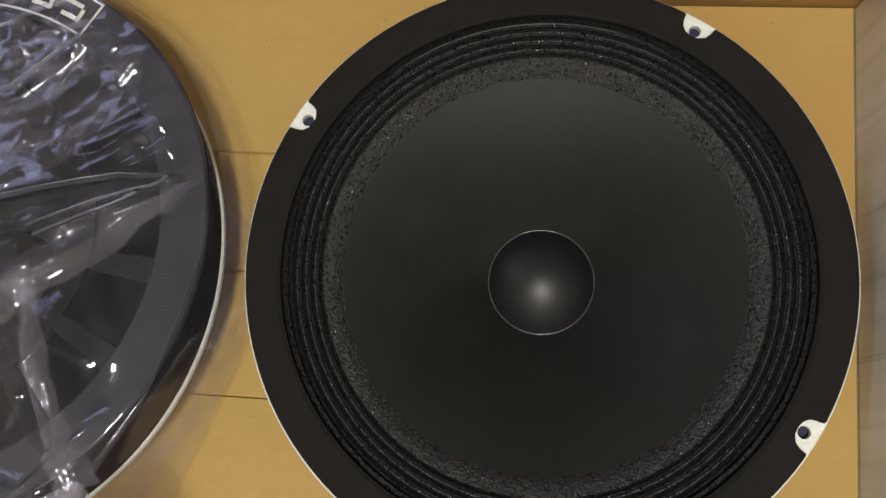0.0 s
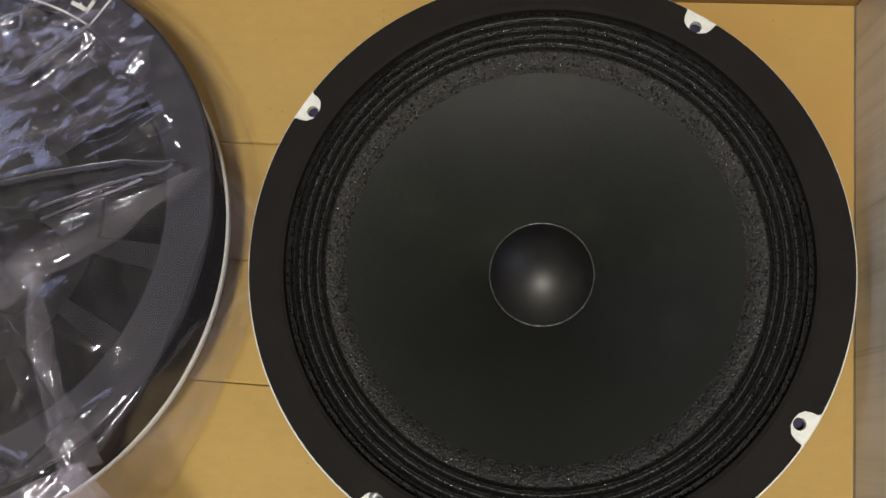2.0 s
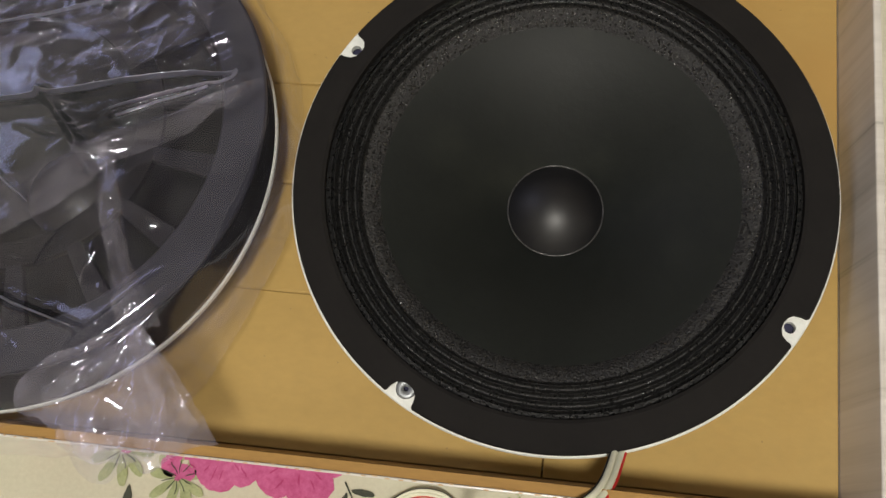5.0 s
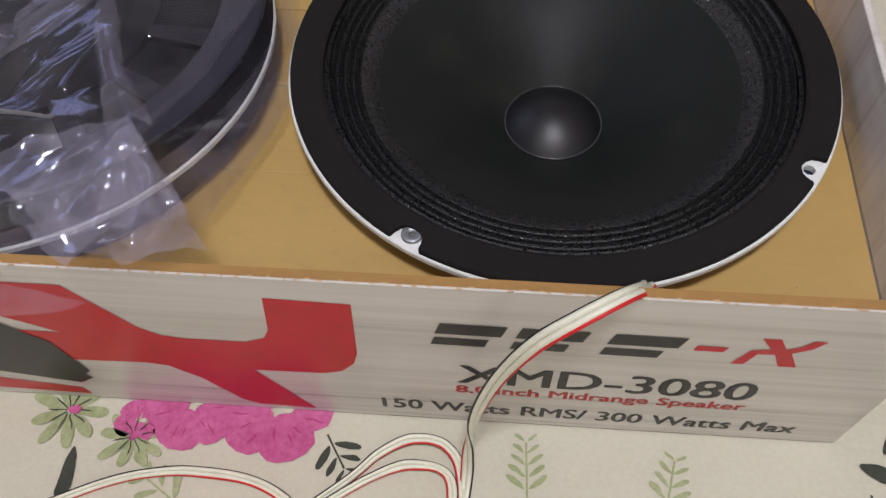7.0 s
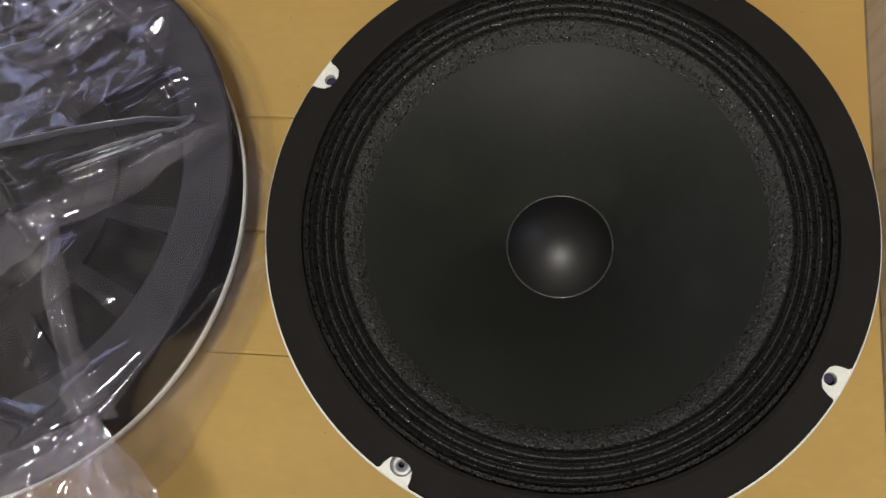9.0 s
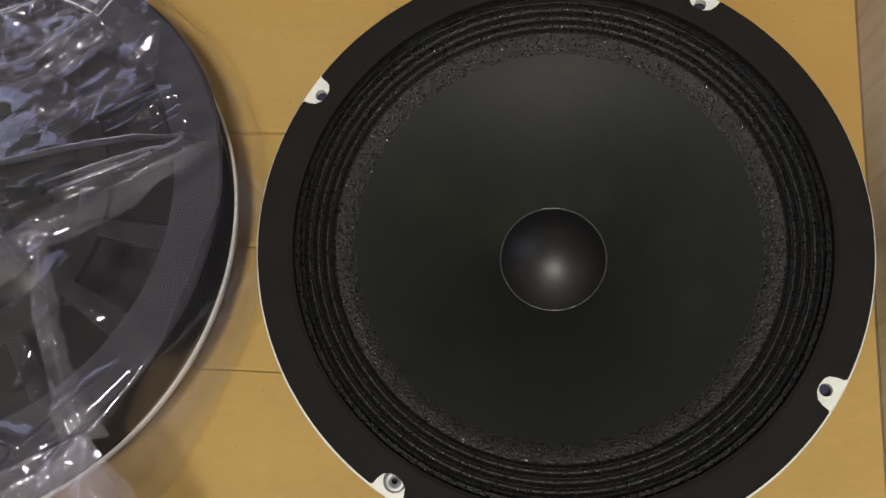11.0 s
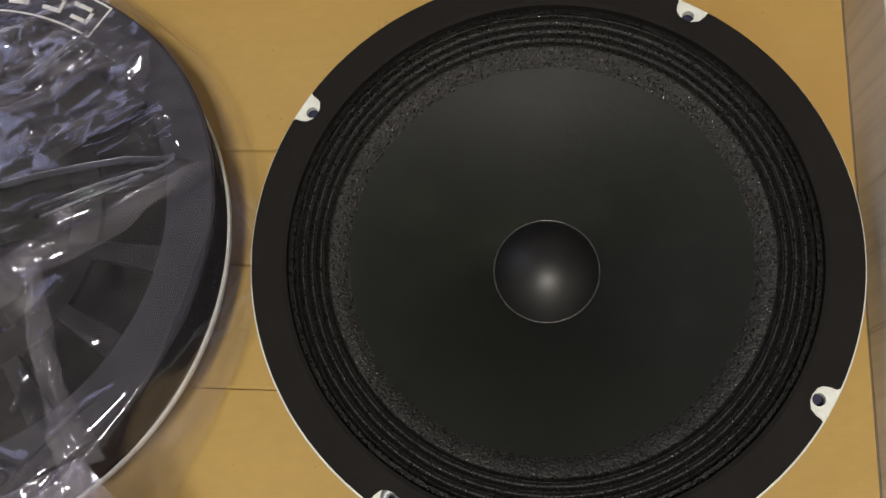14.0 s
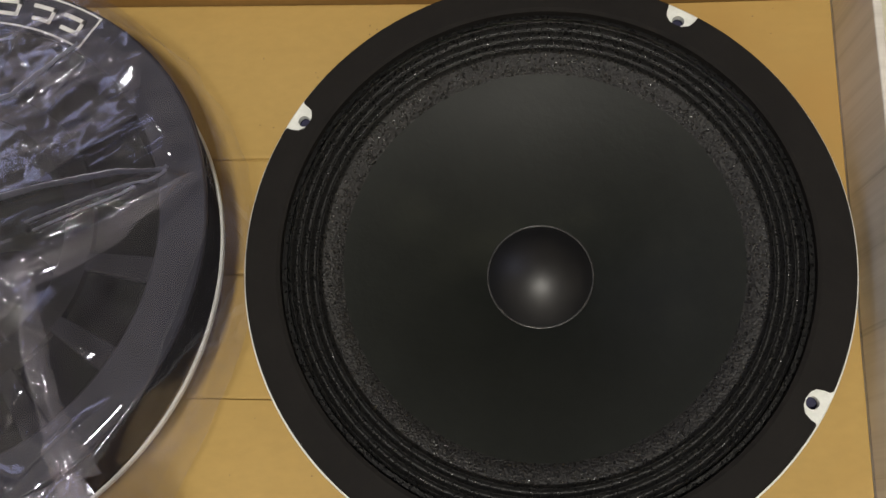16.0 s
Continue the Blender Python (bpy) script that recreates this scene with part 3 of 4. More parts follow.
# ---------------------------------------------------------------- the open loudspeaker
normal = Vector((0.0004, -0.0438, 1)).normalized()
across = Vector((1, 0, -0.0004)).normalized()
tilt = Matrix((across, normal.cross(across), normal)).transposed().to_4x4()
HOLE_R, HOLE_A = 0.0976, 62.8


def at_hole(points, k, z0, z1):
    a = math.radians(HOLE_A + 90 * k)
    return prism([(r * math.cos(a) - s * math.sin(a), r * math.sin(a) + s * math.cos(a)) for r, s in points], z0, z1)


def open_speaker(m):
    sp = thing("loudspeaker", "round black paper-cone loudspeaker with pale metal rim, in the box", "loudspeaker", m)
    circle = [(HOLE_R - 0.0003 + 0.0021 * math.cos(t), 0.0021 * math.sin(t)) for t in [2 * math.pi * i / 14 for i in range(14)]]
    flange = lathe([(0.0906, -0.0026), (0.1017, -0.0026), (0.1021, -0.0022), (0.1021, -0.0004), (0.1017, 0), (0.0906, 0)], 200, True)
    part("rim", None, None, sp, "pale metal mounting rim with four holes", me=cut(flange, [at_hole(circle, k, -0.01, 0.01) for k in range(4)], "rim", M_WHITE_METAL))
    gasket = lathe([(0.0890, -0.0022), (0.0904, -0.0022), (0.0904, 0.0001), (0.1012, 0.0001), (0.1012, 0.0013), (0.1006, 0.0019), (0.0903, 0.0021), (0.0890, 0.0014)], 200, True)
    notch = [(0.108, -0.0105), (0.1018, -0.0068), (0.1004, -0.0055), (0.0985, -0.0053), (0.0962, -0.0043), (0.0948, -0.0022), (0.0945, 0), (0.0949, 0.0024), (0.0963, 0.0043), (0.0985, 0.0052), (0.1004, 0.0055), (0.1018, 0.007), (0.108, 0.0105)]
    part("gasket", None, None, sp, "matt black foam gasket", me=cut(gasket, [at_hole(notch, k, -0.001, 0.01) for k in range(4)], "gasket", M_GASKET))
    prof = []
    for i in range(97):
        t = i / 96
        r = 0.0872 + (0.0752 - 0.0872) * t
        prof.append((r, -0.0022 - 0.0022 * t + 0.0024 * (0.9 - abs(math.sin(math.pi * (4 * t - 0.5))) ** 0.8)))
    part("surround", lathe(prof, 200), M_SURROUND, sp, "pleated doped-cloth surround", True)
    outer = [(0.0900 - 0.0030 * i / 6, -0.0022 + 0.0018 * i / 6) for i in range(7)]
    bm = lathe(outer, 400)
    for v in bm.verts:
        v.co.z += 0.00008 * noise.noise(v.co * 900)
    part("glue_band", bm, M_GLUE_EDGE, sp, "rough speckled black glue band", True)
    band = [(0.0753 - 0.0066 * i / 8, -0.0044 - 0.0034 * i / 8 + 0.0005 * math.sin(math.pi * i / 8)) for i in range(9)]
    bm = lathe(band, 400)
    for v in bm.verts:
        v.co.z += 0.00008 * noise.noise(v.co * 900)
    part("glue_band", bm, M_GLUE, sp, "rough speckled black glue band", True)
    cone = []
    for i in range(41):
        t = i / 40
        r = 0.0688 + (0.0197 - 0.0688) * t
        cone.append((r, -0.0077 - 0.0285 * (0.62 * t + 0.38 * t * t)))
    part("cone", lathe(cone, 200), M_CONE, sp, "matt black paper cone", True)
    cap = [(0.0196 * i / 24, -0.0362 + 0.0090 * (1 - (i / 24) ** 2.05)) for i in range(24, -1, -1)]
    part("dust_cap", lathe(cap, 120), M_CAP, sp, "smooth domed black dust cap", True)
    part("bead", lathe([(0.0196 + 0.0004 * math.cos(t), -0.0358 + 0.0004 * math.sin(t)) for t in np.linspace(0, 2 * math.pi, 8, endpoint=False)], 120, True), M_BEAD, sp, "thin shiny glue bead", smooth=True)
    # a dark cup under each screw hole puts the shade of its depth into colour
    for k in range(4):
        a = math.radians(HOLE_A + 90 * k)
        well = part("hole", lathe([(0.0021, -0.0022), (0.0021, -0.0034), (0, -0.0034)], 20), M_HOLE_SHADE, sp, "dark cup that gives a screw hole its shade")
        well.matrix_basis = pose((HOLE_R - 0.0003) * math.cos(a), (HOLE_R - 0.0003) * math.sin(a), 0)
    a = math.radians(HOLE_A + 180)
    rivet = part("rivet", lathe([(0.0009, 0.0003), (0.0011, 0.0010), (0.0032, 0.0010), (0.0037, 0.0006), (0.0037, 0.0001)], 32), M_STEEL, sp, "dull steel rivet", True)
    rivet.matrix_basis = pose(0.0962 * math.cos(a), 0.0962 * math.sin(a), 0)
    part("basket", lathe([(0.0898, -0.0026), (0.088, -0.012), (0.052, -0.045), (0.05, -0.055)], 96), M_WHITE_METAL, sp)
    part("magnet", lathe([(0, -0.055), (0.048, -0.055), (0.048, -0.0905), (0, -0.0905)], 64), M_BLACK_SIDE, sp)
    return sp


open_speaker(Matrix.Translation((0.0070, 0.0153, KRAFT + 0.0163)) @ tilt @ Matrix.Scale(0.988, 4))

# ---------------------------------------------------------------- the wrapped loudspeaker
LC = Vector((-0.2005, -0.0018, KRAFT))
wrapped = thing("wrapped_loudspeaker", "loudspeaker with dark slate spoked frame and pale rim, inside clear plastic", "loudspeaker", Matrix.Translation(LC))
part("rim", lathe([(0.09, 0.0179), (0.1006, 0.0179), (0.1012, 0.0184), (0.1012, 0.0202), (0.1007, 0.0207), (0.09, 0.0207)], 160, True), M_WHITE_METAL, wrapped, "pale metal rim")
FRAME_SHIFT = Vector((-0.0007, 0.0083, 0))
bm = lathe([(0.082, 0.0209), (0.1004, 0.0209), (0.1004, 0.0217), (0.0992, 0.0250), (0.0986, 0.0275), (0.0980, 0.0283), (0.082, 0.0283)], 160, True)
for v in bm.verts:
    v.co += FRAME_SHIFT * min(1.0, max(0.0, (v.co.z - 0.0209) / 0.0066))
part("body", bm, M_BLACK_SIDE, wrapped, "black rounded side", True)
part("basket", lathe([(0.0885, 0.0165), (0.085, 0.004), (0.056, -0.03), (0.05, -0.039)], 96), M_BLACK_SIDE, wrapped, smooth=True)
ring = part("ring", lathe([(0.0818, 0.0285), (0.0982, 0.0285), (0.0982, 0.0296), (0.0975, 0.0303), (0.0824, 0.0303), (0.0818, 0.0297)], 160, True), M_GREY_FRAME, wrapped, "dark slate outer ring")
ring.location = FRAME_SHIFT
ring = part("ring", lathe([(0.048, 0.0245), (0.058, 0.0245), (0.058, 0.0275), (0.048, 0.0275)], 120, True), M_BLACK_SIDE, wrapped, "black inner ring")
ring.location = FRAME_SHIFT
spoke = prism([(0.0575, -0.003), (0.0826, -0.0048), (0.0826, 0.0048), (0.0575, 0.003)], 0.0250, 0.0283, 0.0006)
spoke_mesh = mesh_of(spoke, "spoke", M_SPOKE)
for k in range(16):
    ob = part("spoke", None, None, wrapped, me=spoke_mesh)
    ob.matrix_basis = pose(FRAME_SHIFT.x, FRAME_SHIFT.y, 0, 0, 0, -5 + 22.5 * k)
part("cone", lathe([(0.0895, 0.0164), (0.07, 0.004), (0.0195, -0.022)], 120), M_CONE, wrapped, smooth=True)
part("dust_cap", lathe([(0.0195 * i / 12, -0.022 + 0.0075 * (1 - (i / 12) ** 2.1)) for i in range(12, -1, -1)], 64), M_CAP, wrapped, smooth=True)
part("magnet", lathe([(0, -0.04), (0.048, -0.04), (0.048, 0.0035 - KRAFT), (0, 0.0035 - KRAFT)], 64), M_BLACK_SIDE, wrapped)


def arc_strip(r0, r1, a0, a1, z=0.0306, n=24):
    bm = bmesh.new()
    rows = [[bm.verts.new((r * math.cos(math.radians(a0 + (a1 - a0) * i / n)), r * math.sin(math.radians(a0 + (a1 - a0) * i / n)), z)) for i in range(n + 1)] for r in (r0, r1)]
    for i in range(n):
        bm.faces.new((rows[0][i], rows[0][i + 1], rows[1][i + 1], rows[1][i]))
    return bm


emblem = part("emblem", arc_strip(0.0964, 0.0971, 61.6, 116), M_WHITE_INK, wrapped, "white printed emblem frame")
emblem.location = FRAME_SHIFT
part("frame_line", arc_strip(0.0830, 0.0837, 61.6, 116), M_WHITE_INK, emblem)
part("frame_line", arc_strip(0.0830, 0.0971, 61.2, 61.7, n=2), M_WHITE_INK, emblem)
part("frame_line", arc_strip(0.0830, 0.0971, 115.9, 116.4, n=2), M_WHITE_INK, emblem)
for a0, a1 in ((64, 70), (72, 78), (81, 87), (89, 92), (95, 105)):
    part("emblem_bar", arc_strip(0.0918, 0.0934, a0, a1, n=6), M_WHITE_INK, emblem)
    part("emblem_bar", arc_strip(0.0868, 0.0884, a0 + 0.6, a1 - 0.8, n=6), M_WHITE_INK, emblem)
    part("emblem_bar", arc_strip(0.0868, 0.0934, a0, a0 + 1.0, n=2), M_WHITE_INK, emblem)

# ---------------------------------------------------------------- the plastic bag
# the bag is made about its own middle and then set over the loudspeaker
BAG_MID, BAG_SHIFT = Vector((-0.204, -0.004, 0)), Vector((-0.0009, 0.0038, 0.001))
FOLDS = [([(-0.215, 0.000), (-0.165, 0.011), (-0.126, 0.022), (-0.108, 0.0225)], 0.0060, 0.0017),
         ([(-0.108, 0.0215), (-0.130, 0.013), (-0.150, 0.002)], 0.0045, 0.0014),
         ([(-0.146, -0.001), (-0.118, 0.016)], 0.0042, 0.0014),
         ([(-0.1, 0.024), (-0.134, -0.007), (-0.17, -0.03)], 0.006, 0.0035),
         ([(-0.2, -0.058), (-0.165, -0.070), (-0.138, -0.076)], 0.005, 0.0016),
         ([(-0.215, 0.036), (-0.172, 0.050), (-0.152, 0.07)], 0.005, 0.0015),
         ([(-0.185, 0.012), (-0.160, -0.010), (-0.146, -0.024)], 0.0045, 0.0015),
         ([(-0.112, -0.050), (-0.126, -0.066), (-0.140, -0.082)], 0.004, 0.0016)]


def fold_height(x, y):
    """How high the film is drawn up in folds at a place, and how near the closest fold is."""
    h, near = 0.0, 9.0
    for line, height, width in FOLDS:
        best = 9.0
        for (x0, y0), (x1, y1) in zip(line, line[1:]):
            dx, dy = x1 - x0, y1 - y0
            t = max(0.0, min(1.0, ((x - x0) * dx + (y - y0) * dy) / (dx * dx + dy * dy)))
            best = min(best, math.hypot(x - x0 - t * dx, y - y0 - t * dy))
        h += height * math.exp(-(best / width) ** 1.2)
        near = min(near, best)
    return h, near


def smooth(a, b, x):
    t = max(0.0, min(1.0, (x - a) / (b - a)))
    return t * t * (3 - 2 * t)


CREASES = [(random.uniform(0, math.pi), random.uniform(22, 60), random.uniform(0, 9)) for _ in range(7)]


def crumple(x, y):
    """Flat facets that meet in sharp creases, as stiff film makes them."""
    wx = x + 0.010 * noise.noise(Vector((x * 22, y * 22, 5)))
    wy = y + 0.010 * noise.noise(Vector((x * 22, y * 22, 11)))
    h = 0.0
    for angle, per_metre, shift in CREASES:
        t = (wx * math.cos(angle) + wy * math.sin(angle)) * per_metre + shift
        h += abs(t - math.floor(t) - 0.5) * 30 / per_metre
    return h / len(CREASES)


def pleats(x, y):
    """Long narrow pleats that run up to the upper right."""
    u, v = x * 0.88 + y * 0.47, y * 0.88 - x * 0.47
    v += 0.006 * noise.noise(Vector((u * 30, v * 40, 1.5)))
    t = v * 85 + 0.6 * noise.noise(Vector((u * 25, v * 60, 8)))
    return abs(t - math.floor(t) - 0.5) * (0.4 + abs(noise.noise(Vector((u * 40, v * 90, 3)))) * 1.6)


SCORES = []
for _ in range(60):
    cx, cy, way, size = random.uniform(-0.24, -0.11), random.uniform(-0.09, 0.09), random.uniform(-0.5, 1.4), random.uniform(0.006, 0.020)
    SCORES.append((cx, cy, math.cos(way), math.sin(way), size, random.uniform(0.0006, 0.0016), random.uniform(0.0010, 0.0016)))


def scores(x, y):
    """Short sharp creases at random over the film."""
    h = 0.0
    for cx, cy, dx, dy, size, height, width in SCORES:
        px, py = x - cx, y - cy
        if abs(px) < 0.026 and abs(py) < 0.026:
            along, off = px * dx + py * dy, abs(py * dx - px * dy + 0.15 * size * math.sin(px * 160))
            if off < 0.006:
                h += height * math.exp(-off / width) * (1 - smooth(0.6 * size, size, abs(along)))
    return h


KNOTS = [(-0.156, -0.052, 0.017), (-0.166, -0.004, 0.012), (-0.235, -0.02, 0.05), (-0.25, 0.06, 0.05), (-0.2, -0.085, 0.03)]


def sheet_height(x, y):
    lift = smooth(0.045, -0.03, y) * smooth(-0.2, -0.13, x)
    upper = smooth(0.012, 0.035, y + 0.15 * (x + 0.15))
    folds, near = fold_height(x, y)
    calm = 0.2 + 0.8 * smooth(0.002, 0.012, near)
    knot = sum(math.exp(-(math.hypot(x - kx, y - ky) / kr) ** 2) for kx, ky, kr in KNOTS)
    z = 0.0385 + 0.012 * lift + 0.007 * math.exp(-(math.hypot(x + 0.140, y + 0.026) / 0.03) ** 2)
    z += 0.0085 * (crumple(x, y) - 0.25) * (0.3 + min(1.1, knot)) * calm
    z += (0.11 * (x + 0.16) - 0.10 * (y - 0.05)) * upper * smooth(0.02, 0.045, y)
    z += 0.0070 * (pleats(x, y) - 0.25) * upper * calm
    u, v = x * 0.84 + y * 0.54, y * 0.84 - x * 0.54
    t = v * 270 + 1.4 * noise.noise(Vector((u * 60, v * 70, 21)))
    patch = smooth(-0.05, 0.35, noise.noise(Vector((u * 38, v * 60, 14))))
    z += 0.0016 * (abs(t - math.floor(t) - 0.5) - 0.25) * patch * (0.12 + 0.88 * upper + 0.6 * knot) * calm
    return z + folds + scores(x, y) * calm


def bag_sheet():
    rays, steps = 960, 210
    bm = bmesh.new()
    rows = []
    for j in range(steps + 1):
        row = []
        for i in range(rays):
            th = 2 * math.pi * i / rays
            deg = (math.degrees(th) + 180) % 360 - 180
            tail = math.exp(-((deg + 46) / 15) ** 2)
            reach = 0.1108 + 0.008 * tail + 0.0015 * noise.noise(Vector((math.cos(th) * 5, math.sin(th) * 5, 0)))
            rho = j / steps
            r = reach * rho
            x, y = BAG_MID.x + r * math.cos(th), BAG_MID.y + r * math.sin(th)
            z = sheet_height(x, y)
            calm = 0.0385 + 0.012 * smooth(0.045, -0.03, y) * smooth(-0.2, -0.13, x)
            z += (calm - z) * smooth(0.86, 0.95, rho) * 0.8
            low = 0.010 + 0.004 * tail
            z = z + (low - z) * smooth(0.965 - 0.06 * tail, 1.012, rho) ** 1.3
            pleat = 0.0012 * noise.noise(Vector((deg * 0.09, r * 40, 4.0))) * smooth(0.6, 1.0, rho)
            row.append(bm.verts.new((x + pleat * math.cos(th), y + pleat * math.sin(th), KRAFT + max(z, 0.001))))
        rows.append(row)
    for a, b in zip(rows, rows[1:]):
        for i in range(rays):
            k = (i + 1) % rays
            bm.faces.new((a[i], a[k], b[k], b[i]))
    bmesh.ops.remove_doubles(bm, verts=rows[0], dist=1e-6)
    return bm


def film_band(line, widths, rise, seed, rough=1.0, wave=0.0):
    """A second layer of film, folded over along a line and a little crumpled."""
    bm = bmesh.new()
    pts = [Vector((*p, 0)) for p in line]
    rows = []
    for i in range(len(pts) - 1):
        for k in range(40 if i < len(pts) - 2 else 41):
            t = k / 40
            p, w = pts[i].lerp(pts[i + 1], t), widths[i] + (widths[i + 1] - widths[i]) * t
            d = (pts[i + 1] - pts[i]).normalized()
            side = Vector((-d.y, d.x, 0))
            run = (p - pts[0]).length
            row = []
            for m in range(17):
                s = m / 16 - 0.5
                q = p + side * s * w * (1 + 0.25 * noise.noise(Vector((p.x * 90, p.y * 90, seed + (0 if s < 0 else 40)))))
                z = sheet_height(q.x, q.y) + rise * (1 - (2 * s) ** 2) + 0.0015
                z += rough * (0.0032 * abs(noise.noise(Vector((run * 32, s * w * 190, seed)))) + 0.002 * noise.noise(Vector((q.x * 60, q.y * 60, seed))))
                z += wave * math.sin(run * 1500 + 3 * noise.noise(Vector((run * 160, seed, 0)))) * (1 - (2 * s) ** 2)
                row.append(bm.verts.new((q.x, q.y, KRAFT + z)))
            rows.append(row)
    for a, b in zip(rows, rows[1:]):
        for m in range(16):
            bm.faces.new((a[m], a[m + 1], b[m + 1], b[m]))
    return bm


def bag_tail(drop, seed):
    """One layer of the bunched open end of the bag: a crumpled fan that stands off over the front of the box."""
    bm = bmesh.new()
    neck = Vector((-0.118, -0.071, 0.055 - 0.3 * drop))
    rows = []
    for j in range(56):
        t = j / 55
        row = []
        for i in range(85):
            a = i / 84
            angle = math.radians(214 + 114 * a)
            length = 0.032 + 0.014 * math.sin(math.pi * a) ** 0.8
            length *= 1 + 0.22 * noise.noise(Vector((a * 5, seed, 0))) + 0.04 * noise.noise(Vector((a * 17, seed, 3)))
            d = 0.0006 + length * t
            x, y = neck.x + d * math.cos(angle), neck.y + d * math.sin(angle)
            w = min(1.0, t * 1.5)
            z = neck.z + 0.004 * t - drop * smooth(0, 0.6, t) - 0.014 * smooth(0.7, 1, a) * t
            wx = x + 0.006 * noise.noise(Vector((x * 45, y * 45, seed)))
            wy = y + 0.006 * noise.noise(Vector((x * 45, y * 45, seed + 6)))
            z += 0.011 * w * (crumple(wx * 1.7 + seed, wy * 1.7) - 0.25)
            t1 = a * 2.7 + 1.1 * noise.noise(Vector((t * 2.5, a * 4, seed)))
            z += 0.009 * w * (abs(t1 - math.floor(t1) - 0.5) - 0.25)
            row.append(bm.verts.new((x, y, KRAFT + z)))
        rows.append(row)
    for p, q in zip(rows, rows[1:]):
        for i in range(72):
            bm.faces.new((p[i], p[i + 1], q[i + 1], q[i]))
    return bm


def bag_skirt():
    """The loose side of the bag, which hangs from the edge of the loudspeaker down past its rim."""
    bm = bmesh.new()
    rows = []
    for i in range(241):
        deg = -98 + 176 * i / 240
        c, s = math.cos(math.radians(deg)), math.sin(math.radians(deg))
        ends = smooth(-98, -80, deg) * smooth(78, 55, deg)
        wide = 0.0035 + 0.0125 * math.exp(-((deg + 52) / 20) ** 2) + 0.0012 * noise.noise(Vector((deg * 0.12, 0, 2)))
        row = []
        for j in range(25):
            t = j / 24
            pleat = 0.0016 * ends * t * noise.noise(Vector((deg * 0.16, t * 1.2, 9))) + 0.0007 * t * noise.noise(Vector((deg * 0.5, t * 2, 5)))
            r = 0.1105 + (wide * t + pleat) * (0.25 + 0.75 * ends)
            z = 0.0340 - 0.026 * t ** 0.8 + 1.2 * pleat
            row.append(bm.verts.new((BAG_MID.x + r * c, BAG_MID.y + r * s, KRAFT + z)))
        rows.append(row)
    for a, b in zip(rows, rows[1:]):
        for j in range(24):
            bm.faces.new((a[j], a[j + 1], b[j + 1], b[j]))
    return bm


bag = thing("plastic_bag", "crumpled clear plastic bag round the loudspeaker", "plastic bag", Matrix.Translation(BAG_SHIFT))
part("sheet", bag_sheet(), M_FILM, bag, smooth=True)
part("fold", film_band([(-0.101, 0.022), (-0.134, -0.008), (-0.165, -0.026), (-0.215, -0.05)], (0.0012, 0.015, 0.022, 0.026), 0.002, 1.0), M_FILM_DOUBLE, bag, "doubled fold of film", True)
part("fold", film_band([(-0.143, -0.016), (-0.136, -0.036), (-0.130, -0.052), (-0.117, -0.074)], (0.005, 0.008, 0.008, 0.013), 0.003, 2.0), M_FILM_DOUBLE, bag, "doubled fold of film", True)
part("second_layer", film_band([(-0.25, 0.040), (-0.205, 0.045), (-0.16, 0.050), (-0.128, 0.054)], (0.072, 0.070, 0.056, 0.028), 0.0, 7.0), M_FILM_SECOND, bag, smooth=True)
for k in range(15):
    y0 = 0.018 + 0.0052 * k + random.uniform(-0.002, 0.002)
    x0, run = random.uniform(-0.232, -0.178), random.uniform(0.024, 0.055)
    x1 = min(x0 + run, -0.130 - 0.45 * max(0.0, y0 - 0.02))
    wide = random.uniform(0.0022, 0.0062)
    bend = random.uniform(-0.003, 0.004)
    line = [(x0, y0), (x0 + 0.35 * (x1 - x0), y0 + 0.16 * (x1 - x0) + bend), (x0 + 0.7 * (x1 - x0), y0 + 0.30 * (x1 - x0) + bend), (x1, y0 + 0.44 * (x1 - x0))]
    part("pleat", film_band(line, (0.0012, wide, 0.8 * wide, 0.0010), 0.0016, 10.0 + k), M_FILM_PLEAT, bag, smooth=True)
for line, wide in ((FOLDS[0][0], 0.0017), (FOLDS[1][0], 0.0012), (FOLDS[2][0], 0.0012), (FOLDS[4][0], 0.0012), (FOLDS[5][0], 0.0012),
                   ([(-0.232, 0.058), (-0.210, 0.060), (-0.192, 0.071), (-0.181, 0.078)], 0.0015), ([(-0.215, -0.030), (-0.19, -0.024), (-0.172, -0.034)], 0.0012)):
    n = len(line)
    part("crease", film_band(line, [0.75 * wide * (0.4 if i in (0, n - 1) else 1.0) for i in range(n)], 0.8 * wide, 60.0, 0.12, 0.00018), M_FILM_CREASE, bag, smooth=True)
for k in range(62):
    if k < 16:
        x, y, way = random.uniform(-0.235, -0.135), random.uniform(0.024, 0.085), random.uniform(0.15, 0.85)
    else:
        kx, ky, kr = KNOTS[k % 5]
        kr = min(kr, 0.022)
        x, y, way = random.gauss(kx, kr), random.gauss(ky, kr), random.uniform(-1.2, 1.2)
    size, wide = random.uniform(0.003, 0.014), random.uniform(0.0005, 0.0011)
    dx, dy = 0.5 * size * math.cos(way), 0.5 * size * math.sin(way)
    if math.hypot(x - BAG_MID.x, y - BAG_MID.y) < 0.088:
        kink = random.uniform(-0.12, 0.12)
        line = [(x - dx, y - dy), (x - kink * dy, y + kink * dx), (x + dx, y + dy)]
        part("crease", film_band(line, (0.3 * wide, wide, 0.3 * wide), 0.9 * wide, 80.0 + k, 0.15, 0.0003), M_FILM_GLINT, bag, smooth=True)
part("skirt", bag_skirt(), M_FILM_SKIRT, bag, "loose side of the film over the pale rim", True)
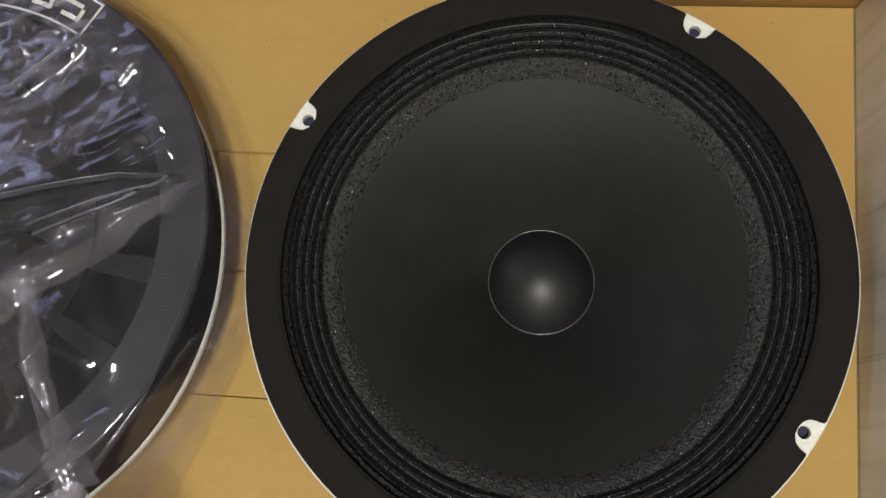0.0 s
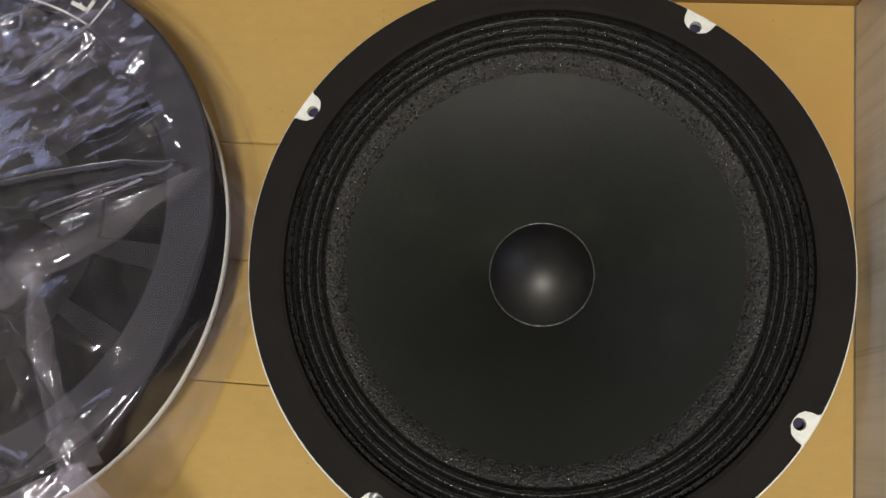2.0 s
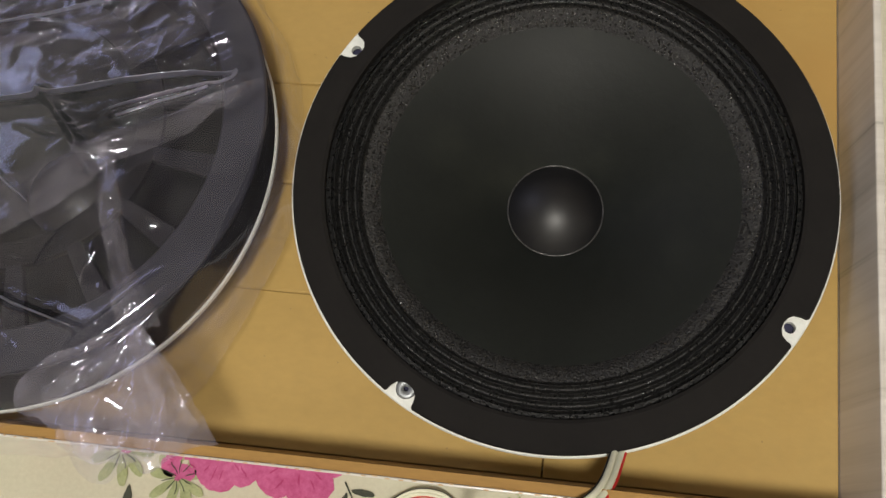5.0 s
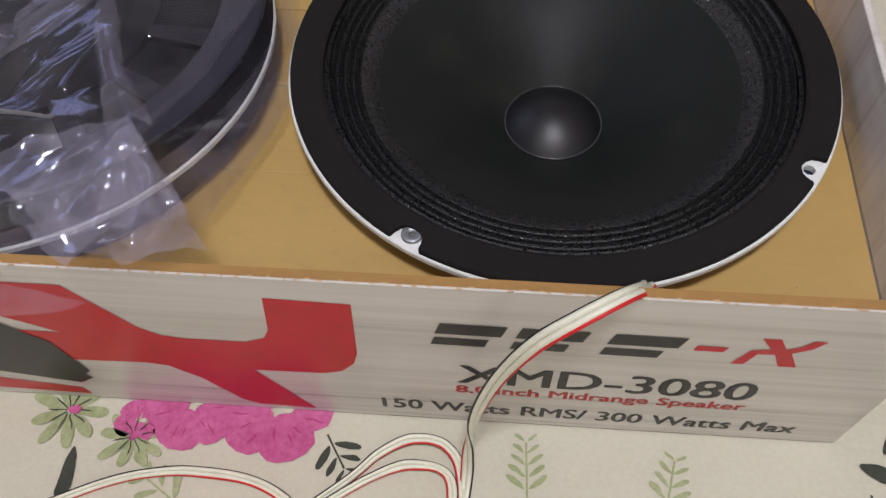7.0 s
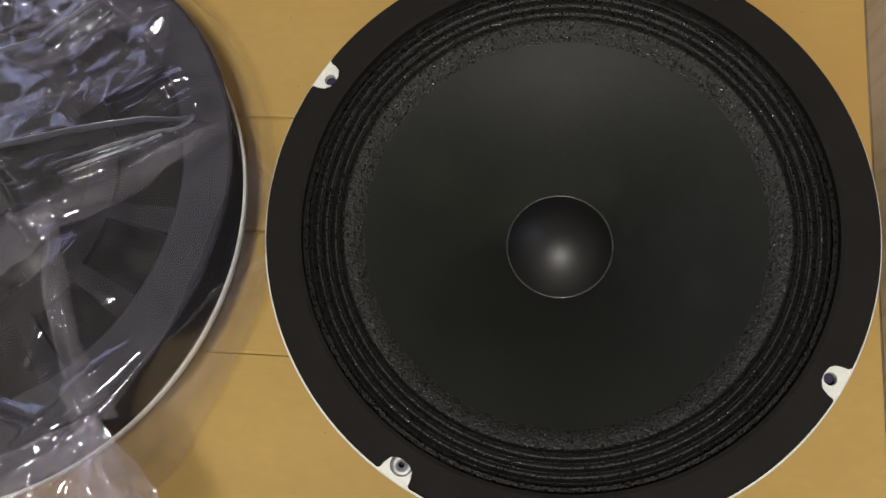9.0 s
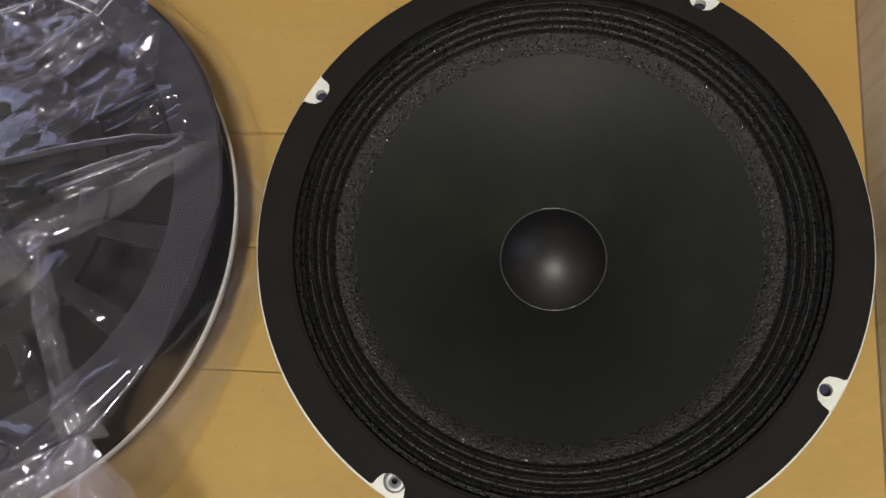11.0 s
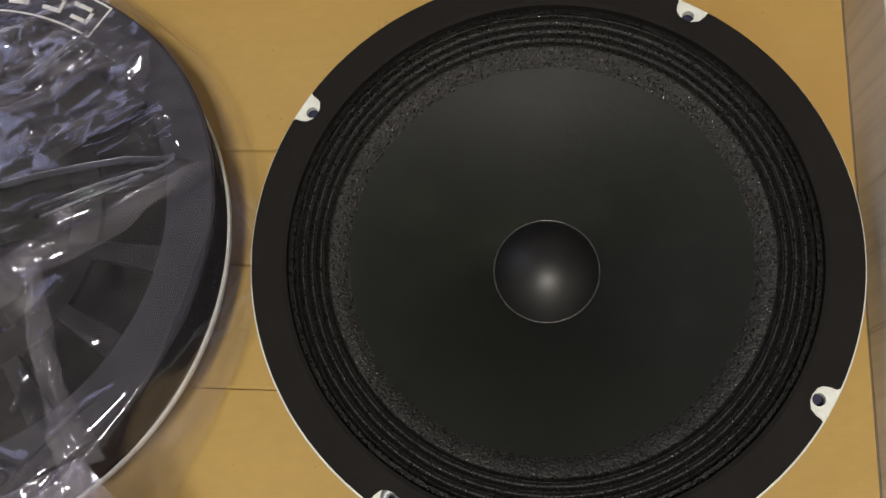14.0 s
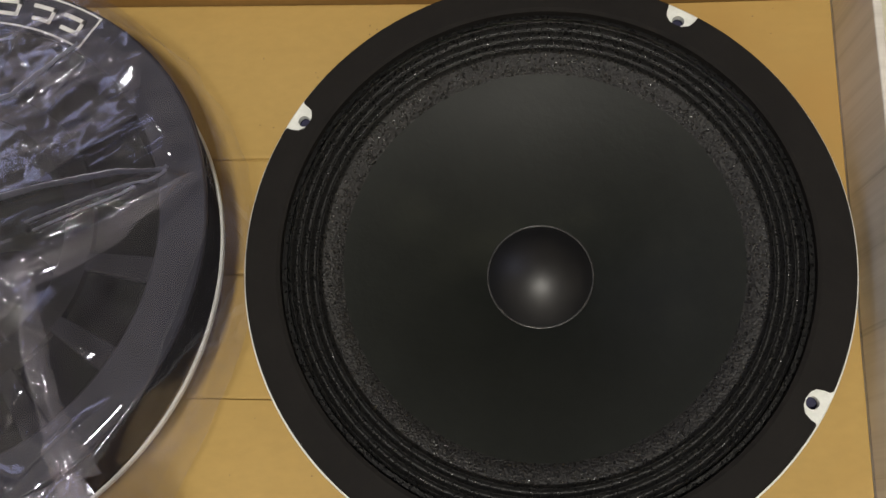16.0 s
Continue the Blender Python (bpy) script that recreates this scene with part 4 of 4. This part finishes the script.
part("tail", bag_tail(0.0, 1.0), M_FILM_TAIL, bag, "bunched open end of the bag", True)
part("tail", bag_tail(0.011, 5.0), M_FILM_TAIL, bag, "bunched open end of the bag", True)

# ---------------------------------------------------------------- the cable
ROUTE = [(0.041, -0.070, 0.004), (0.0383, -0.0812, 0.014), (0.0340, -0.0929, 0.0290), (0.0275, -0.1005, 0.0352), (0.0160, -0.1075, 0.0325), (0.0050, -0.1105, 0.0215), (-0.0050, -0.1097, -0.004), (-0.0115, -0.1090, -0.034), (-0.0132, -0.1087, -0.063), (-0.0136, -0.1173, -0.0808), (-0.016, -0.16, -0.0815)]
LOOPS = [[(-0.012, -0.150, -0.0810), (-0.0150, -0.1140, -0.0805), (-0.0224, -0.1010, -0.0790), (-0.0356, -0.0995, -0.0785), (-0.0477, -0.1061, -0.0800), (-0.0588, -0.1183, -0.0808), (-0.082, -0.1400, -0.0812)],
         [(-0.018, -0.150, -0.0790), (-0.0190, -0.1150, -0.0795), (-0.0344, -0.1094, -0.0800), (-0.0505, -0.1165, -0.0806), (-0.070, -0.1320, -0.0812)],
         [(-0.066, -0.140, -0.0800), (-0.0800, -0.1285, -0.0806), (-0.0944, -0.1228, -0.0805), (-0.1120, -0.1218, -0.0800), (-0.1291, -0.1232, -0.0805), (-0.1509, -0.1303, -0.0810), (-0.185, -0.1500, -0.0812)]]


def shifted(points, by, twist):
    """The line moved sideways, for the strands of a flat cable that turns over on its way."""
    pts = [Vector(p) + UP for p in points]
    out = []
    for i, p in enumerate(pts):
        d = (pts[min(i + 1, len(pts) - 1)] - pts[max(i - 1, 0)]).normalized()
        side = Vector((d.y, -d.x, 0))
        side = side.normalized() if side.length > 1e-5 else Vector((1, 0, 0))
        turn = math.radians(twist) * smooth(0.3, 0.8, i / (len(pts) - 1))
        out.append(p + (side * math.cos(turn) + side.cross(d) * math.sin(turn)) * by)
    return out


def cable(route, label, twist, k=1.0):
    c = thing("speaker_cable", label, "cable")
    part("strand", tube(shifted(route, -0.0011 * k, twist), 0.0012 * k), M_CABLE_WHITE, c, smooth=True)
    part("strand", tube(shifted(route, 0.0011 * k, twist), 0.0012 * k), M_CABLE_WHITE, c, smooth=True)
    part("stripe", tube(shifted(route, -0.0023 * k, twist), 0.0007 * k), M_CABLE_RED, c, "red strand", True)
    part("stripe", tube(shifted(route, 0.0023 * k, twist), 0.0004 * k), M_CABLE_BLACK, c, "black line", True)
    return c


cable(ROUTE, "flat white cable with red stripe hanging over the box", 150)
for loop in LOOPS:
    cable(loop, "loop of flat white cable with red stripe lying on the cloth", 60, 0.75)
